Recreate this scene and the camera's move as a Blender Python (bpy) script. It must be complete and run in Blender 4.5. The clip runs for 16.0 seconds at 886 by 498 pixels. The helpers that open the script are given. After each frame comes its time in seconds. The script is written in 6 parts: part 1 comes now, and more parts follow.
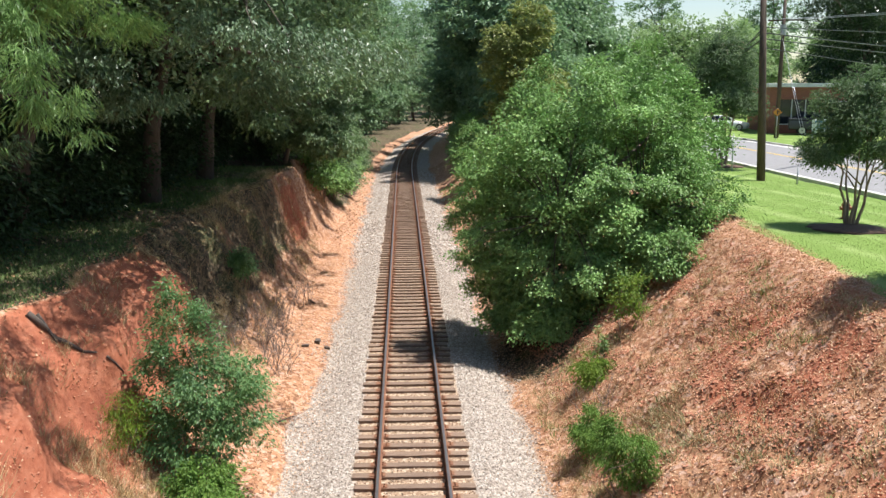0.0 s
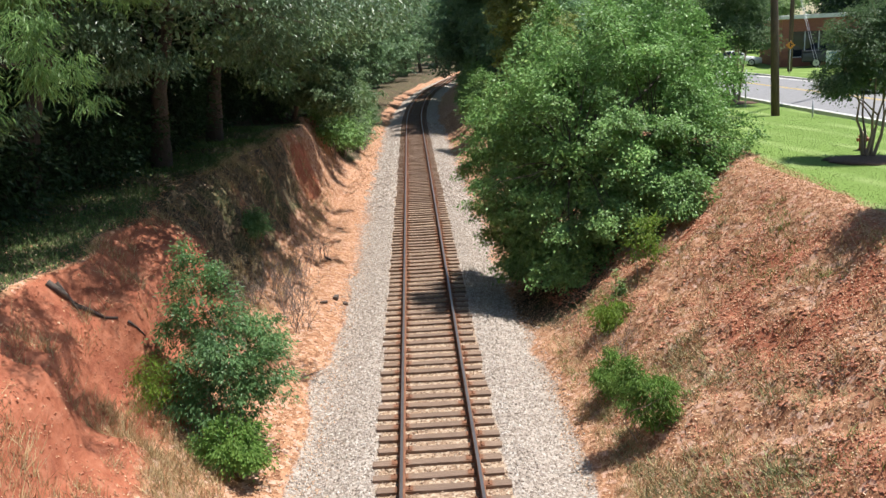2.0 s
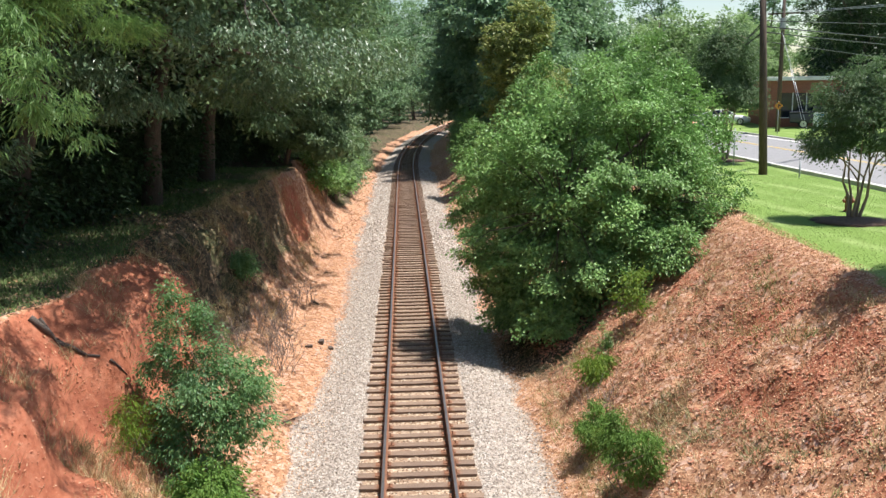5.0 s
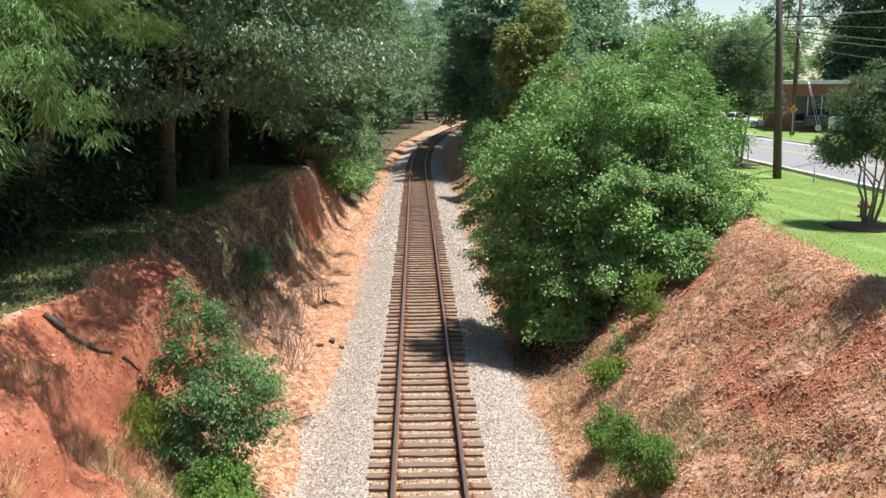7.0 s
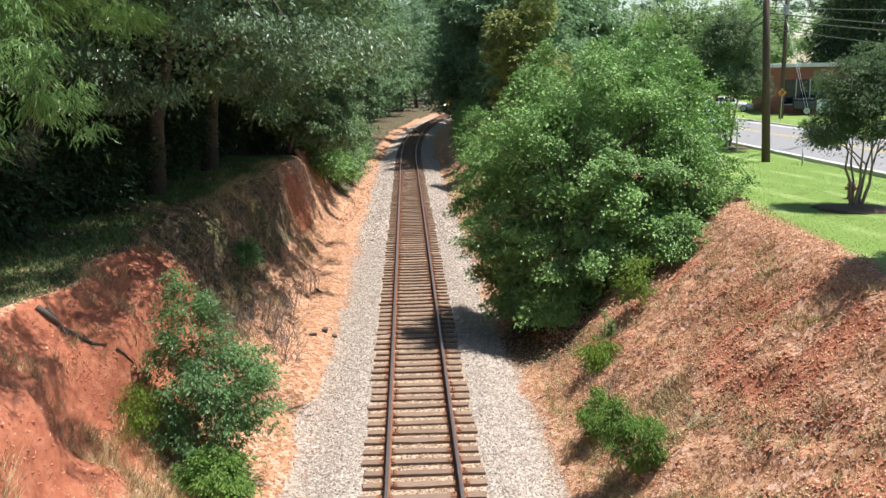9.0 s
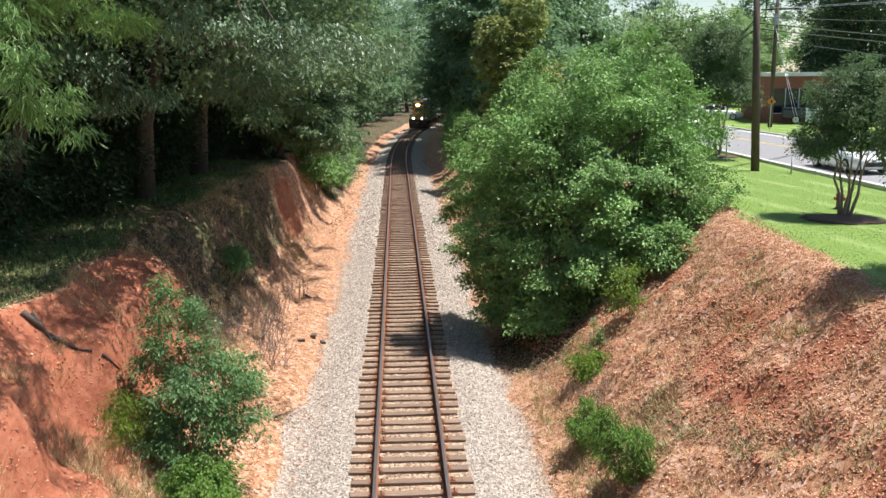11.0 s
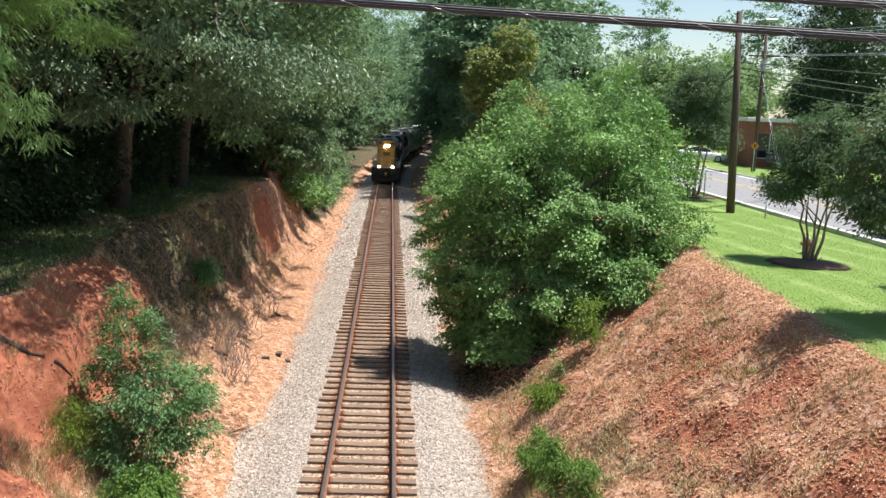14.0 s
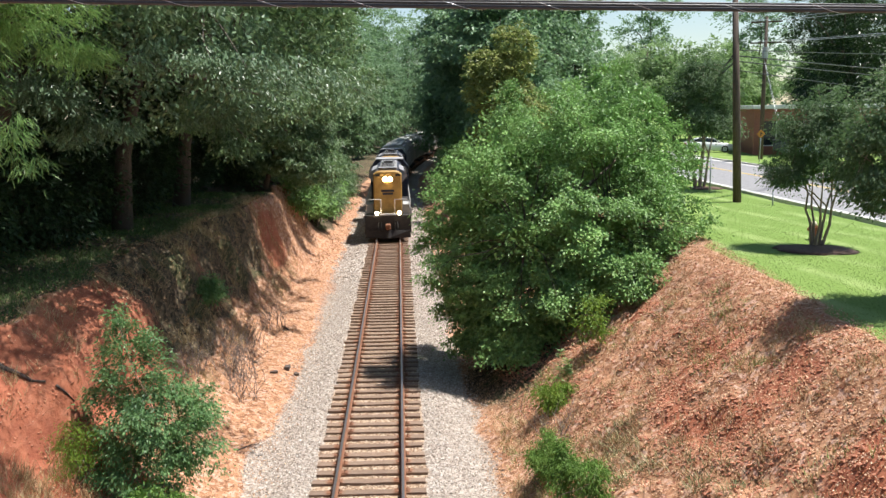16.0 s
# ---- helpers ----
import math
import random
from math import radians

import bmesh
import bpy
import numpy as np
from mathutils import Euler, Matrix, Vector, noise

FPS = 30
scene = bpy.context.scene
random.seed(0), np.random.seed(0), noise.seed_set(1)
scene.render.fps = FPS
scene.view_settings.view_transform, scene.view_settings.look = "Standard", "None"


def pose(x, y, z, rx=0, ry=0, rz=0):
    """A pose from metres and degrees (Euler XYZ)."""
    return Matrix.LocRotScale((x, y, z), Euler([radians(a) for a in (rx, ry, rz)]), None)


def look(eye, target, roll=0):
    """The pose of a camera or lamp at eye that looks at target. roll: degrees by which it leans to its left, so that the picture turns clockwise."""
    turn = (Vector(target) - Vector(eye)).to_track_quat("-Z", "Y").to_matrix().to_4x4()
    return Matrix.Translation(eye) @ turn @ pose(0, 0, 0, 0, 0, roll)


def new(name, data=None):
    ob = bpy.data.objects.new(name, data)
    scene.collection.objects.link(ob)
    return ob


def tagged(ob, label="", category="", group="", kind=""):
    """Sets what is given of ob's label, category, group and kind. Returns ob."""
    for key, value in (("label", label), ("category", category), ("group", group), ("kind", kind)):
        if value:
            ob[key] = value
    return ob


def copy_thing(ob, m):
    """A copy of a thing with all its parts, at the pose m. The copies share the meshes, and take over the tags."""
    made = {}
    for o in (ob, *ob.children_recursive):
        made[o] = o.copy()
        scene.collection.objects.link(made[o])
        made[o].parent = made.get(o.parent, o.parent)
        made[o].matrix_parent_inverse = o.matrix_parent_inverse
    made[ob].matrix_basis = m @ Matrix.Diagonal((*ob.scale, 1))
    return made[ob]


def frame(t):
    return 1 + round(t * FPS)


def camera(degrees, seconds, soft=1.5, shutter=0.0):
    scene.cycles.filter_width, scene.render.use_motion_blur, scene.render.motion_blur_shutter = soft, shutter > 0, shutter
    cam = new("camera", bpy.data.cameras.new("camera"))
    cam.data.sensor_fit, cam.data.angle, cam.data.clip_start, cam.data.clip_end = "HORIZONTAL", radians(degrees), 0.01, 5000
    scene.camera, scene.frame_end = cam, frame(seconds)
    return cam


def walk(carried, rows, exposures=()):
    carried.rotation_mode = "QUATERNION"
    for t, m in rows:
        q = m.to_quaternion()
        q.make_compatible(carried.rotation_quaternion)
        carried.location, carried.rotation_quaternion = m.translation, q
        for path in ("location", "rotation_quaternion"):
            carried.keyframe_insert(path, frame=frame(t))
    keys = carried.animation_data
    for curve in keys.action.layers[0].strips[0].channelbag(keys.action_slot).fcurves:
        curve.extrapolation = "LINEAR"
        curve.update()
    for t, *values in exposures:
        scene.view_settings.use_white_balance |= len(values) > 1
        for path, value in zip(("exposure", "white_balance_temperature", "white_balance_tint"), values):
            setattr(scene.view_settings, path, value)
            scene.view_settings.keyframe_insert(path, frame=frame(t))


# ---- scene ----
cam = camera(53.8, 16.0)
PATH = [
    (0, (-0.164, -0.004, 8.293), (0.288, 9.820, 6.481), -0.05),
    (0.5, (-0.123, 0.031, 8.272), (0.273, 9.873, 6.549), -1.03),
    (1, (-0.156, 0.024, 8.289), (0.255, 9.825, 6.346), -1.35),
    (1.5, (-0.159, 0.075, 8.267), (0.209, 9.771, 5.845), -2.19),
    (2, (-0.156, 0.049, 8.260), (0.110, 9.766, 5.913), -2.90),
    (2.5, (-0.174, 0.093, 8.260), (-0.027, 9.881, 6.219), -2.02),
    (3, (-0.156, 0.100, 8.275), (-0.011, 9.916, 6.373), -1.33),
    (3.5, (-0.155, 0.085, 8.303), (0.124, 9.916, 6.492), -0.60),
    (5.8, (-0.172, 0.036, 8.273), (0.286, 9.850, 6.408), -1.07),
    (6, (-0.179, 0.040, 8.273), (0.218, 9.848, 6.368), -1.09),
    (6.5, (-0.165, 0.010, 8.305), (0.127, 9.827, 6.425), -0.50),
    (7, (-0.191, 0.053, 8.295), (0.107, 9.880, 6.470), -0.34),
    (7.5, (-0.182, 0.032, 8.298), (0.195, 9.845, 6.410), -0.37),
    (8, (-0.155, -0.048, 8.310), (0.223, 9.753, 6.362), -0.50),
    (8.5, (-0.169, -0.053, 8.296), (0.221, 9.746, 6.340), -1.11),
    (10.8, (-0.157, 0.012, 8.386), (0.255, 9.803, 6.396), -0.61),
    (11, (-0.168, 0.025, 8.365), (0.340, 9.827, 6.453), -0.47),
    (11.5, (-0.088, 0.021, 8.337), (0.511, 9.842, 6.551), 0.60),
    (12, (0.000, -0.017, 8.343), (0.575, 9.818, 6.625), 1.07),
    (12.5, (0.027, -0.072, 8.343), (0.727, 9.752, 6.608), 0.46),
    (13, (0.122, -0.094, 8.333), (1.017, 9.714, 6.599), 0.58),
    (13.5, (0.370, -0.102, 8.332), (1.265, 9.719, 6.676), 1.55),
    (14, (0.436, -0.171, 8.332), (1.074, 9.680, 6.734), 2.58),
    (14.5, (0.549, -0.087, 8.349), (0.983, 9.795, 6.879), 2.20),
    (15, (0.678, -0.018, 8.354), (1.165, 9.888, 7.075), 1.42),
    (15.5, (0.728, -0.007, 8.329), (1.208, 9.890, 6.983), 0.44),
    (16, (0.796, -0.007, 8.302), (1.277, 9.861, 6.759), -0.56),
]
walk(cam, [(t, look(eye, target, roll)) for t, eye, target, roll in PATH], [(0.0, 0.75), (1.2, 0.76), (1.5, 0.72), (2.0, 0.59), (2.5, 0.6), (3.0, 0.67), (3.7, 0.75), (16.0, 0.75)])

# ---- light ----
SUN_WAY = Vector((-0.36, -0.09, -1.0)).normalized()      # the way the light falls
sun = new("sun", bpy.data.lights.new("sun", "SUN"))
sun.data.energy, sun.data.angle, sun.data.color = 5.0, radians(0.55), (1.0, 0.97, 0.935)
sun.matrix_world = SUN_WAY.to_track_quat("-Z", "Y").to_matrix().to_4x4()
world = bpy.data.worlds.new("sky")
scene.world = world
world.use_nodes = True
wt = world.node_tree
sky = wt.nodes.new("ShaderNodeTexSky")
sky.sky_type, sky.sun_disc = "NISHITA", False
sky.sun_elevation = math.asin(-SUN_WAY.z)
sky.sun_rotation = math.atan2(-SUN_WAY.x, -SUN_WAY.y)
sky.air_density, sky.dust_density = 1.1, 0.5
wt.links.new(sky.outputs[0], wt.nodes["Background"].inputs[0])
wt.nodes["Background"].inputs[1].default_value = 0.085


# ---- materials ----
def material(name):
    m = bpy.data.materials.new(name)
    m.use_nodes = True
    return m, m.node_tree, m.node_tree.nodes["Principled BSDF"]


def node(nt, kind, **values):
    n = nt.nodes.new(kind)
    for key, value in values.items():
        n.inputs[key.replace("_", " ")].default_value = value
    return n


def ramp(nt, fac, stops):
    r = nt.nodes.new("ShaderNodeValToRGB")
    while len(r.color_ramp.elements) < len(stops):
        r.color_ramp.elements.new(0.5)
    for e, (p, c) in zip(r.color_ramp.elements, stops):
        e.position, e.color = p, (*c, 1)
    nt.links.new(fac, r.inputs[0])
    return r.outputs[0]


def blend(nt, fac, a, b, how="MIX"):
    m = nt.nodes.new("ShaderNodeMix")
    m.data_type, m.blend_type = "RGBA", how
    for socket, value in ((m.inputs[0], fac), (m.inputs[6], a), (m.inputs[7], b)):
        if isinstance(value, (int, float)):
            socket.default_value = value
        elif isinstance(value, tuple):
            socket.default_value = (*value, 1)
        else:
            nt.links.new(value, socket)
    return m.outputs[2]


def calc(nt, how, a, b=0.0):
    m = nt.nodes.new("ShaderNodeMath")
    m.operation = how
    for socket, value in zip(m.inputs, (a, b)):
        if isinstance(value, (int, float)):
            socket.default_value = value
        else:
            nt.links.new(value, socket)
    return m.outputs[0]


def spot(nt, scale, detail=4.0, rough=0.6, where="Object", stretch=None):
    """Noise, 0 to 1, in metres of the object."""
    tc = nt.nodes.new("ShaderNodeTexCoord")
    out = tc.outputs[where]
    if stretch:
        mp = nt.nodes.new("ShaderNodeMapping")
        mp.inputs["Scale"].default_value = stretch
        nt.links.new(out, mp.inputs[0])
        out = mp.outputs[0]
    n = node(nt, "ShaderNodeTexNoise", Scale=scale, Detail=detail, Roughness=rough)
    nt.links.new(out, n.inputs["Vector"])
    return n.outputs["Fac"]


def bump(nt, bsdf, height, strength=0.4, distance=0.02):
    b = node(nt, "ShaderNodeBump", Strength=strength, Distance=distance)
    nt.links.new(height, b.inputs["Height"])
    nt.links.new(b.outputs[0], bsdf.inputs["Normal"])


def plain(name, a, b, scale=6.0, rough=0.6, metal=0.0, relief=0.2, where="Object", stretch=None, coat=0.0):
    """A surface that wanders between two colours, with fine grain and relief."""
    m, nt, bsdf = material(name)
    big, fine = spot(nt, scale, 5, 0.65, where, stretch), spot(nt, scale * 9, 3, 0.6, where, stretch)
    mixed = calc(nt, "ADD", calc(nt, "MULTIPLY", big, 0.7), calc(nt, "MULTIPLY", fine, 0.3))
    nt.links.new(ramp(nt, mixed, [(0.34, a), (0.66, b)]), bsdf.inputs["Base Color"])
    bsdf.inputs["Roughness"].default_value, bsdf.inputs["Metallic"].default_value = rough, metal
    bsdf.inputs["Coat Weight"].default_value = coat
    if relief:
        bump(nt, bsdf, fine, relief, 0.01)
    return m


def leafy(name, dark, light, tip=None, rough=0.5, through_leaf=0.42):
    """Leaves: each its own green, patches brightened as if sunlit, some light passing through."""
    m, nt, bsdf = material(name)
    geo = nt.nodes.new("ShaderNodeNewGeometry")
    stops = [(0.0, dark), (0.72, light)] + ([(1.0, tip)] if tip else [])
    # broad noise paints sunlit sprays into the leaf colour
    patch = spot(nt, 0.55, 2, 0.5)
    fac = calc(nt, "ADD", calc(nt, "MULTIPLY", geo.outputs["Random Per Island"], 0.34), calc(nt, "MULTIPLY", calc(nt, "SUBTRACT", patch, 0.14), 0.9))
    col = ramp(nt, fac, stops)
    nt.links.new(col, bsdf.inputs["Base Color"])
    bsdf.inputs["Roughness"].default_value = rough
    bsdf.inputs["Specular IOR Level"].default_value = 0.25
    tr = nt.nodes.new("ShaderNodeBsdfTranslucent")
    nt.links.new(blend(nt, 0.5, col, (0.14, 0.26, 0.075)), tr.inputs[0])
    mix = nt.nodes.new("ShaderNodeMixShader")
    mix.inputs[0].default_value = through_leaf
    nt.links.new(bsdf.outputs[0], mix.inputs[1])
    nt.links.new(tr.outputs[0], mix.inputs[2])
    nt.links.new(mix.outputs[0], nt.nodes["Material Output"].inputs[0])
    return m


def glow(name, colour, strength):
    m, nt, bsdf = material(name)
    bsdf.inputs["Base Color"].default_value = (0.8, 0.8, 0.75, 1)
    bsdf.inputs["Emission Color"].default_value = (*colour, 1)
    bsdf.inputs["Emission Strength"].default_value = strength
    return m


def scattered(name, stops, rough=0.8):
    """Small loose pieces, each with a colour of its own."""
    m, nt, bsdf = material(name)
    geo = nt.nodes.new("ShaderNodeNewGeometry")
    nt.links.new(ramp(nt, geo.outputs["Random Per Island"], stops), bsdf.inputs["Base Color"])
    bsdf.inputs["Roughness"].default_value = rough
    return m


def mown(nt):
    """The pale strips that a mower leaves along the lawn, 0 to 1."""
    stripe = nt.nodes.new("ShaderNodeTexWave")
    stripe.wave_type, stripe.bands_direction = "BANDS", "X"
    for key, value in (("Scale", 0.16), ("Distortion", 0.9), ("Detail", 2.0), ("Detail Scale", 0.6)):
        stripe.inputs[key].default_value = value
    tc = nt.nodes.new("ShaderNodeTexCoord")
    turn = nt.nodes.new("ShaderNodeMapping")
    turn.inputs["Rotation"].default_value = (0, 0, radians(-9))
    nt.links.new(tc.outputs["Object"], turn.inputs[0])
    nt.links.new(turn.outputs[0], stripe.inputs["Vector"])
    sharp = node(nt, "ShaderNodeMapRange", From_Min=0.62, From_Max=0.98)
    nt.links.new(stripe.outputs["Fac"], sharp.inputs[0])
    patch = node(nt, "ShaderNodeMapRange", From_Min=0.36, From_Max=0.6)
    nt.links.new(spot(nt, 0.45, 3, 0.6), patch.inputs[0])
    return calc(nt, "MULTIPLY", calc(nt, "MULTIPLY", sharp.outputs[0], patch.outputs[0]), 0.55)


def ground_material():
    m, nt, bsdf = material("ground")
    za = nt.nodes.new("ShaderNodeVertexColor")
    za.layer_name = "zone_a"
    zb = nt.nodes.new("ShaderNodeVertexColor")
    zb.layer_name = "zone_b"
    sa, sb = nt.nodes.new("ShaderNodeSeparateColor"), nt.nodes.new("ShaderNodeSeparateColor")
    nt.links.new(za.outputs[0], sa.inputs[0])
    nt.links.new(zb.outputs[0], sb.inputs[0])
    big, mid, fine = spot(nt, 0.5, 4), spot(nt, 3.0, 5, 0.7), spot(nt, 22.0, 4, 0.7)
    speck = node(nt, "ShaderNodeTexVoronoi", Scale=17.0)
    leaf = node(nt, "ShaderNodeTexVoronoi", Scale=9.0)
    for v in (speck, leaf):
        tc = nt.nodes.new("ShaderNodeTexCoord")
        nt.links.new(tc.outputs["Object"], v.inputs["Vector"])
    ls = nt.nodes.new("ShaderNodeSeparateColor")
    nt.links.new(leaf.outputs["Color"], ls.inputs[0])
    ss = nt.nodes.new("ShaderNodeSeparateColor")
    nt.links.new(speck.outputs["Color"], ss.inputs[0])
    litter = ramp(nt, ls.outputs[0], [(0.0, (0.13, 0.06, 0.033)), (0.35, (0.35, 0.185, 0.10)), (0.7, (0.48, 0.285, 0.165)), (1.0, (0.60, 0.42, 0.33))])
    litter = blend(nt, calc(nt, "MULTIPLY", mid, 0.55), litter, (0.40, 0.185, 0.105))
    ballast = ramp(nt, ss.outputs[0], [(0.0, (0.20, 0.16, 0.13)), (0.4, (0.34, 0.285, 0.235)), (1.0, (0.48, 0.42, 0.36))])
    clay = ramp(nt, mid, [(0.25, (0.20, 0.055, 0.03)), (0.5, (0.36, 0.125, 0.068)), (0.75, (0.46, 0.205, 0.125))])
    clay = blend(nt, calc(nt, "MULTIPLY", fine, 0.45), clay, (0.37, 0.125, 0.066))
    scar = node(nt, "ShaderNodeMapRange", From_Min=0.5, From_Max=0.62)
    nt.links.new(spot(nt, 0.9, 6, 0.7), scar.inputs[0])
    clay = blend(nt, calc(nt, "MULTIPLY", scar.outputs[0], 0.55), clay, (0.19, 0.055, 0.032))
    grass = blend(nt, mown(nt), (0.16, 0.245, 0.055), (0.40, 0.47, 0.20))
    grass = blend(nt, calc(nt, "MULTIPLY", fine, 0.6), grass, (0.14, 0.215, 0.045))
    grass = blend(nt, calc(nt, "MULTIPLY", calc(nt, "GREATER_THAN", mid, 0.62), 0.35), grass, (0.24, 0.29, 0.09))
    rusty = ramp(nt, ss.outputs[1], [(0.0, (0.20, 0.12, 0.075)), (0.5, (0.36, 0.25, 0.165)), (1.0, (0.52, 0.41, 0.30))])
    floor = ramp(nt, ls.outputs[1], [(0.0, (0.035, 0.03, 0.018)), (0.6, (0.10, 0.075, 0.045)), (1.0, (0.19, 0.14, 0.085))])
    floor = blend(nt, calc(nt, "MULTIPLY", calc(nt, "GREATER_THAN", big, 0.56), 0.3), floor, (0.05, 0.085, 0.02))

    def edge(weight):
        w = calc(nt, "ADD", weight, calc(nt, "MULTIPLY", calc(nt, "SUBTRACT", calc(nt, "ADD", mid, fine), 1.0), 0.55))
        mr = node(nt, "ShaderNodeMapRange", From_Min=0.4, From_Max=0.6)
        nt.links.new(w, mr.inputs[0])
        return mr.outputs[0]

    col = litter
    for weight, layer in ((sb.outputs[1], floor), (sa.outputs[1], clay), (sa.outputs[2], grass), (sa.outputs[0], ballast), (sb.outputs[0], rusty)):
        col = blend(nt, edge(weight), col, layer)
    nt.links.new(col, bsdf.inputs["Base Color"])
    bsdf.inputs["Roughness"].default_value = 0.92
    bsdf.inputs["Specular IOR Level"].default_value = 0.2
    h = calc(nt, "ADD", calc(nt, "MULTIPLY", leaf.outputs["Distance"], 0.6), calc(nt, "ADD", fine, mid))
    bump(nt, bsdf, h, 0.5, 0.03)
    return m


GROUND = ground_material()
STONE = scattered("ballast_stone", [(0.0, (0.24, 0.19, 0.155)), (0.35, (0.36, 0.295, 0.24)), (0.7, (0.45, 0.385, 0.325)), (1.0, (0.58, 0.53, 0.47))])
STONE_RUST = scattered("rusty_stone", [(0.0, (0.17, 0.10, 0.06)), (0.5, (0.36, 0.25, 0.165)), (1.0, (0.54, 0.43, 0.32))])
DRY_LEAF = scattered("dry_leaf", [(0.0, (0.24, 0.12, 0.06)), (0.3, (0.44, 0.225, 0.115)), (0.7, (0.60, 0.365, 0.205)), (1.0, (0.76, 0.57, 0.39))])
CLOD = plain("clay_clod", (0.33, 0.125, 0.07), (0.54, 0.25, 0.15), 9, 0.95, relief=0.5)
STRAW = scattered("dry_grass", [(0.0, (0.22, 0.15, 0.07)), (0.5, (0.45, 0.33, 0.16)), (1.0, (0.60, 0.50, 0.28))])


def lawn_blades():
    """Grass blades, paler in the mower's stripes."""
    m, nt, bsdf = material("grass_blade")
    geo = nt.nodes.new("ShaderNodeNewGeometry")
    col = ramp(nt, geo.outputs["Random Per Island"], [(0.0, (0.115, 0.185, 0.04)), (0.6, (0.19, 0.275, 0.07)), (1.0, (0.30, 0.36, 0.12))])
    col = blend(nt, mown(nt), col, (0.36, 0.44, 0.16))
    col = blend(nt, calc(nt, "MULTIPLY", calc(nt, "GREATER_THAN", spot(nt, 0.7, 3), 0.54), 0.25), col, (0.12, 0.20, 0.03))
    nt.links.new(col, bsdf.inputs["Base Color"])
    bsdf.inputs["Roughness"].default_value = 0.7
    return m


BLADE = lawn_blades()
# rough grass greens, darkened for the shade on the bank's top
ROUGH = scattered("shade_dark_grass_blade", [(0.0, (0.055, 0.10, 0.025)), (0.6, (0.11, 0.18, 0.045)), (1.0, (0.22, 0.28, 0.09))])


def tie_material():
    m, nt, bsdf = material("weathered_tie")
    grain = spot(nt, 5.0, 6, 0.75, stretch=(0.6, 7, 7))
    info = nt.nodes.new("ShaderNodeObjectInfo")
    col = ramp(nt, grain, [(0.25, (0.075, 0.045, 0.03)), (0.5, (0.22, 0.145, 0.10)), (0.8, (0.40, 0.30, 0.215))])
    col = blend(nt, calc(nt, "MULTIPLY", info.outputs["Random"], 0.45), col, (0.11, 0.07, 0.05))
    tc = nt.nodes.new("ShaderNodeTexCoord")
    sx = nt.nodes.new("ShaderNodeSeparateXYZ")
    nt.links.new(tc.outputs["Object"], sx.inputs[0])
    off = calc(nt, "ABSOLUTE", calc(nt, "SUBTRACT", calc(nt, "ABSOLUTE", sx.outputs[0]), 0.755))
    near = node(nt, "ShaderNodeMapRange", From_Min=0.32, From_Max=0.08)
    nt.links.new(calc(nt, "ADD", off, calc(nt, "MULTIPLY", grain, 0.15)), near.inputs[0])
    col = blend(nt, calc(nt, "MULTIPLY", near.outputs[0], 0.75), col, (0.27, 0.105, 0.04))
    nt.links.new(col, bsdf.inputs["Base Color"])
    bsdf.inputs["Roughness"].default_value = 0.85
    bump(nt, bsdf, grain, 0.6, 0.012)
    return m


TIE = tie_material()
RAIL_HEAD = plain("worn_rail_head", (0.20, 0.17, 0.16), (0.34, 0.31, 0.30), 4, 0.38, 0.85, 0.05, stretch=(8, 0.5, 8))
RUST = plain("rusty_steel", (0.12, 0.05, 0.028), (0.27, 0.12, 0.06), 12, 0.85, 0.1, 0.4)
BARK = plain("bark", (0.07, 0.052, 0.042), (0.135, 0.105, 0.085), 5, 0.9, relief=0.8, stretch=(4, 4, 0.8))
BARK_PALE = plain("smooth_bark", (0.16, 0.115, 0.085), (0.34, 0.26, 0.20), 6, 0.8, relief=0.3, stretch=(4, 4, 0.8))
TWIG = plain("grey_twig", (0.15, 0.11, 0.09), (0.34, 0.28, 0.24), 9, 0.9, relief=0.2)
LEAF_TREE = leafy("sweetgum_leaf", (0.026, 0.056, 0.020), (0.301, 0.503, 0.157), (0.717, 0.800, 0.329), 0.42, 0.27)
LEAF_OAK = leafy("willow_oak_leaf", (0.014, 0.031, 0.021), (0.197, 0.292, 0.164), (0.690, 0.800, 0.478), 0.36, 0.24)
LEAF_WOOD = leafy("woodland_leaf", (0.020, 0.039, 0.026), (0.217, 0.317, 0.152), (0.612, 0.721, 0.354), 0.38, 0.3)
# far greens lifted and blued, so distance haze sits in the leaf colour
LEAF_FAR = leafy("hazed_far_leaf", (0.062, 0.108, 0.076), (0.289, 0.428, 0.239), (0.504, 0.631, 0.342), 0.45, 0.4)
# pale green of its own, lifted further with haze in the colour
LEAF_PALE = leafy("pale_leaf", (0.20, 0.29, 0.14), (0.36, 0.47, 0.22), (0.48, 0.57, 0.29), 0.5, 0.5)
LEAF_DARK = leafy("glossy_dark_leaf", (0.010, 0.024, 0.009), (0.028, 0.058, 0.018), (0.06, 0.09, 0.03), 0.3, 0.12)
LEAF_GOLD = leafy("gold_tipped_leaf", (0.063, 0.099, 0.036), (0.384, 0.396, 0.120), (0.800, 0.560, 0.180), 0.45, 0.3)
LEAF_MYRTLE = leafy("crape_myrtle_leaf", (0.032, 0.061, 0.036), (0.144, 0.213, 0.101), (0.384, 0.204, 0.138))
LEAF_PRIVET = leafy("privet_leaf", (0.041, 0.095, 0.051), (0.221, 0.390, 0.147), (0.578, 0.715, 0.253), 0.38)
LEAF_LIME = leafy("young_leaf", (0.10, 0.17, 0.02), (0.20, 0.30, 0.035), (0.34, 0.40, 0.06))
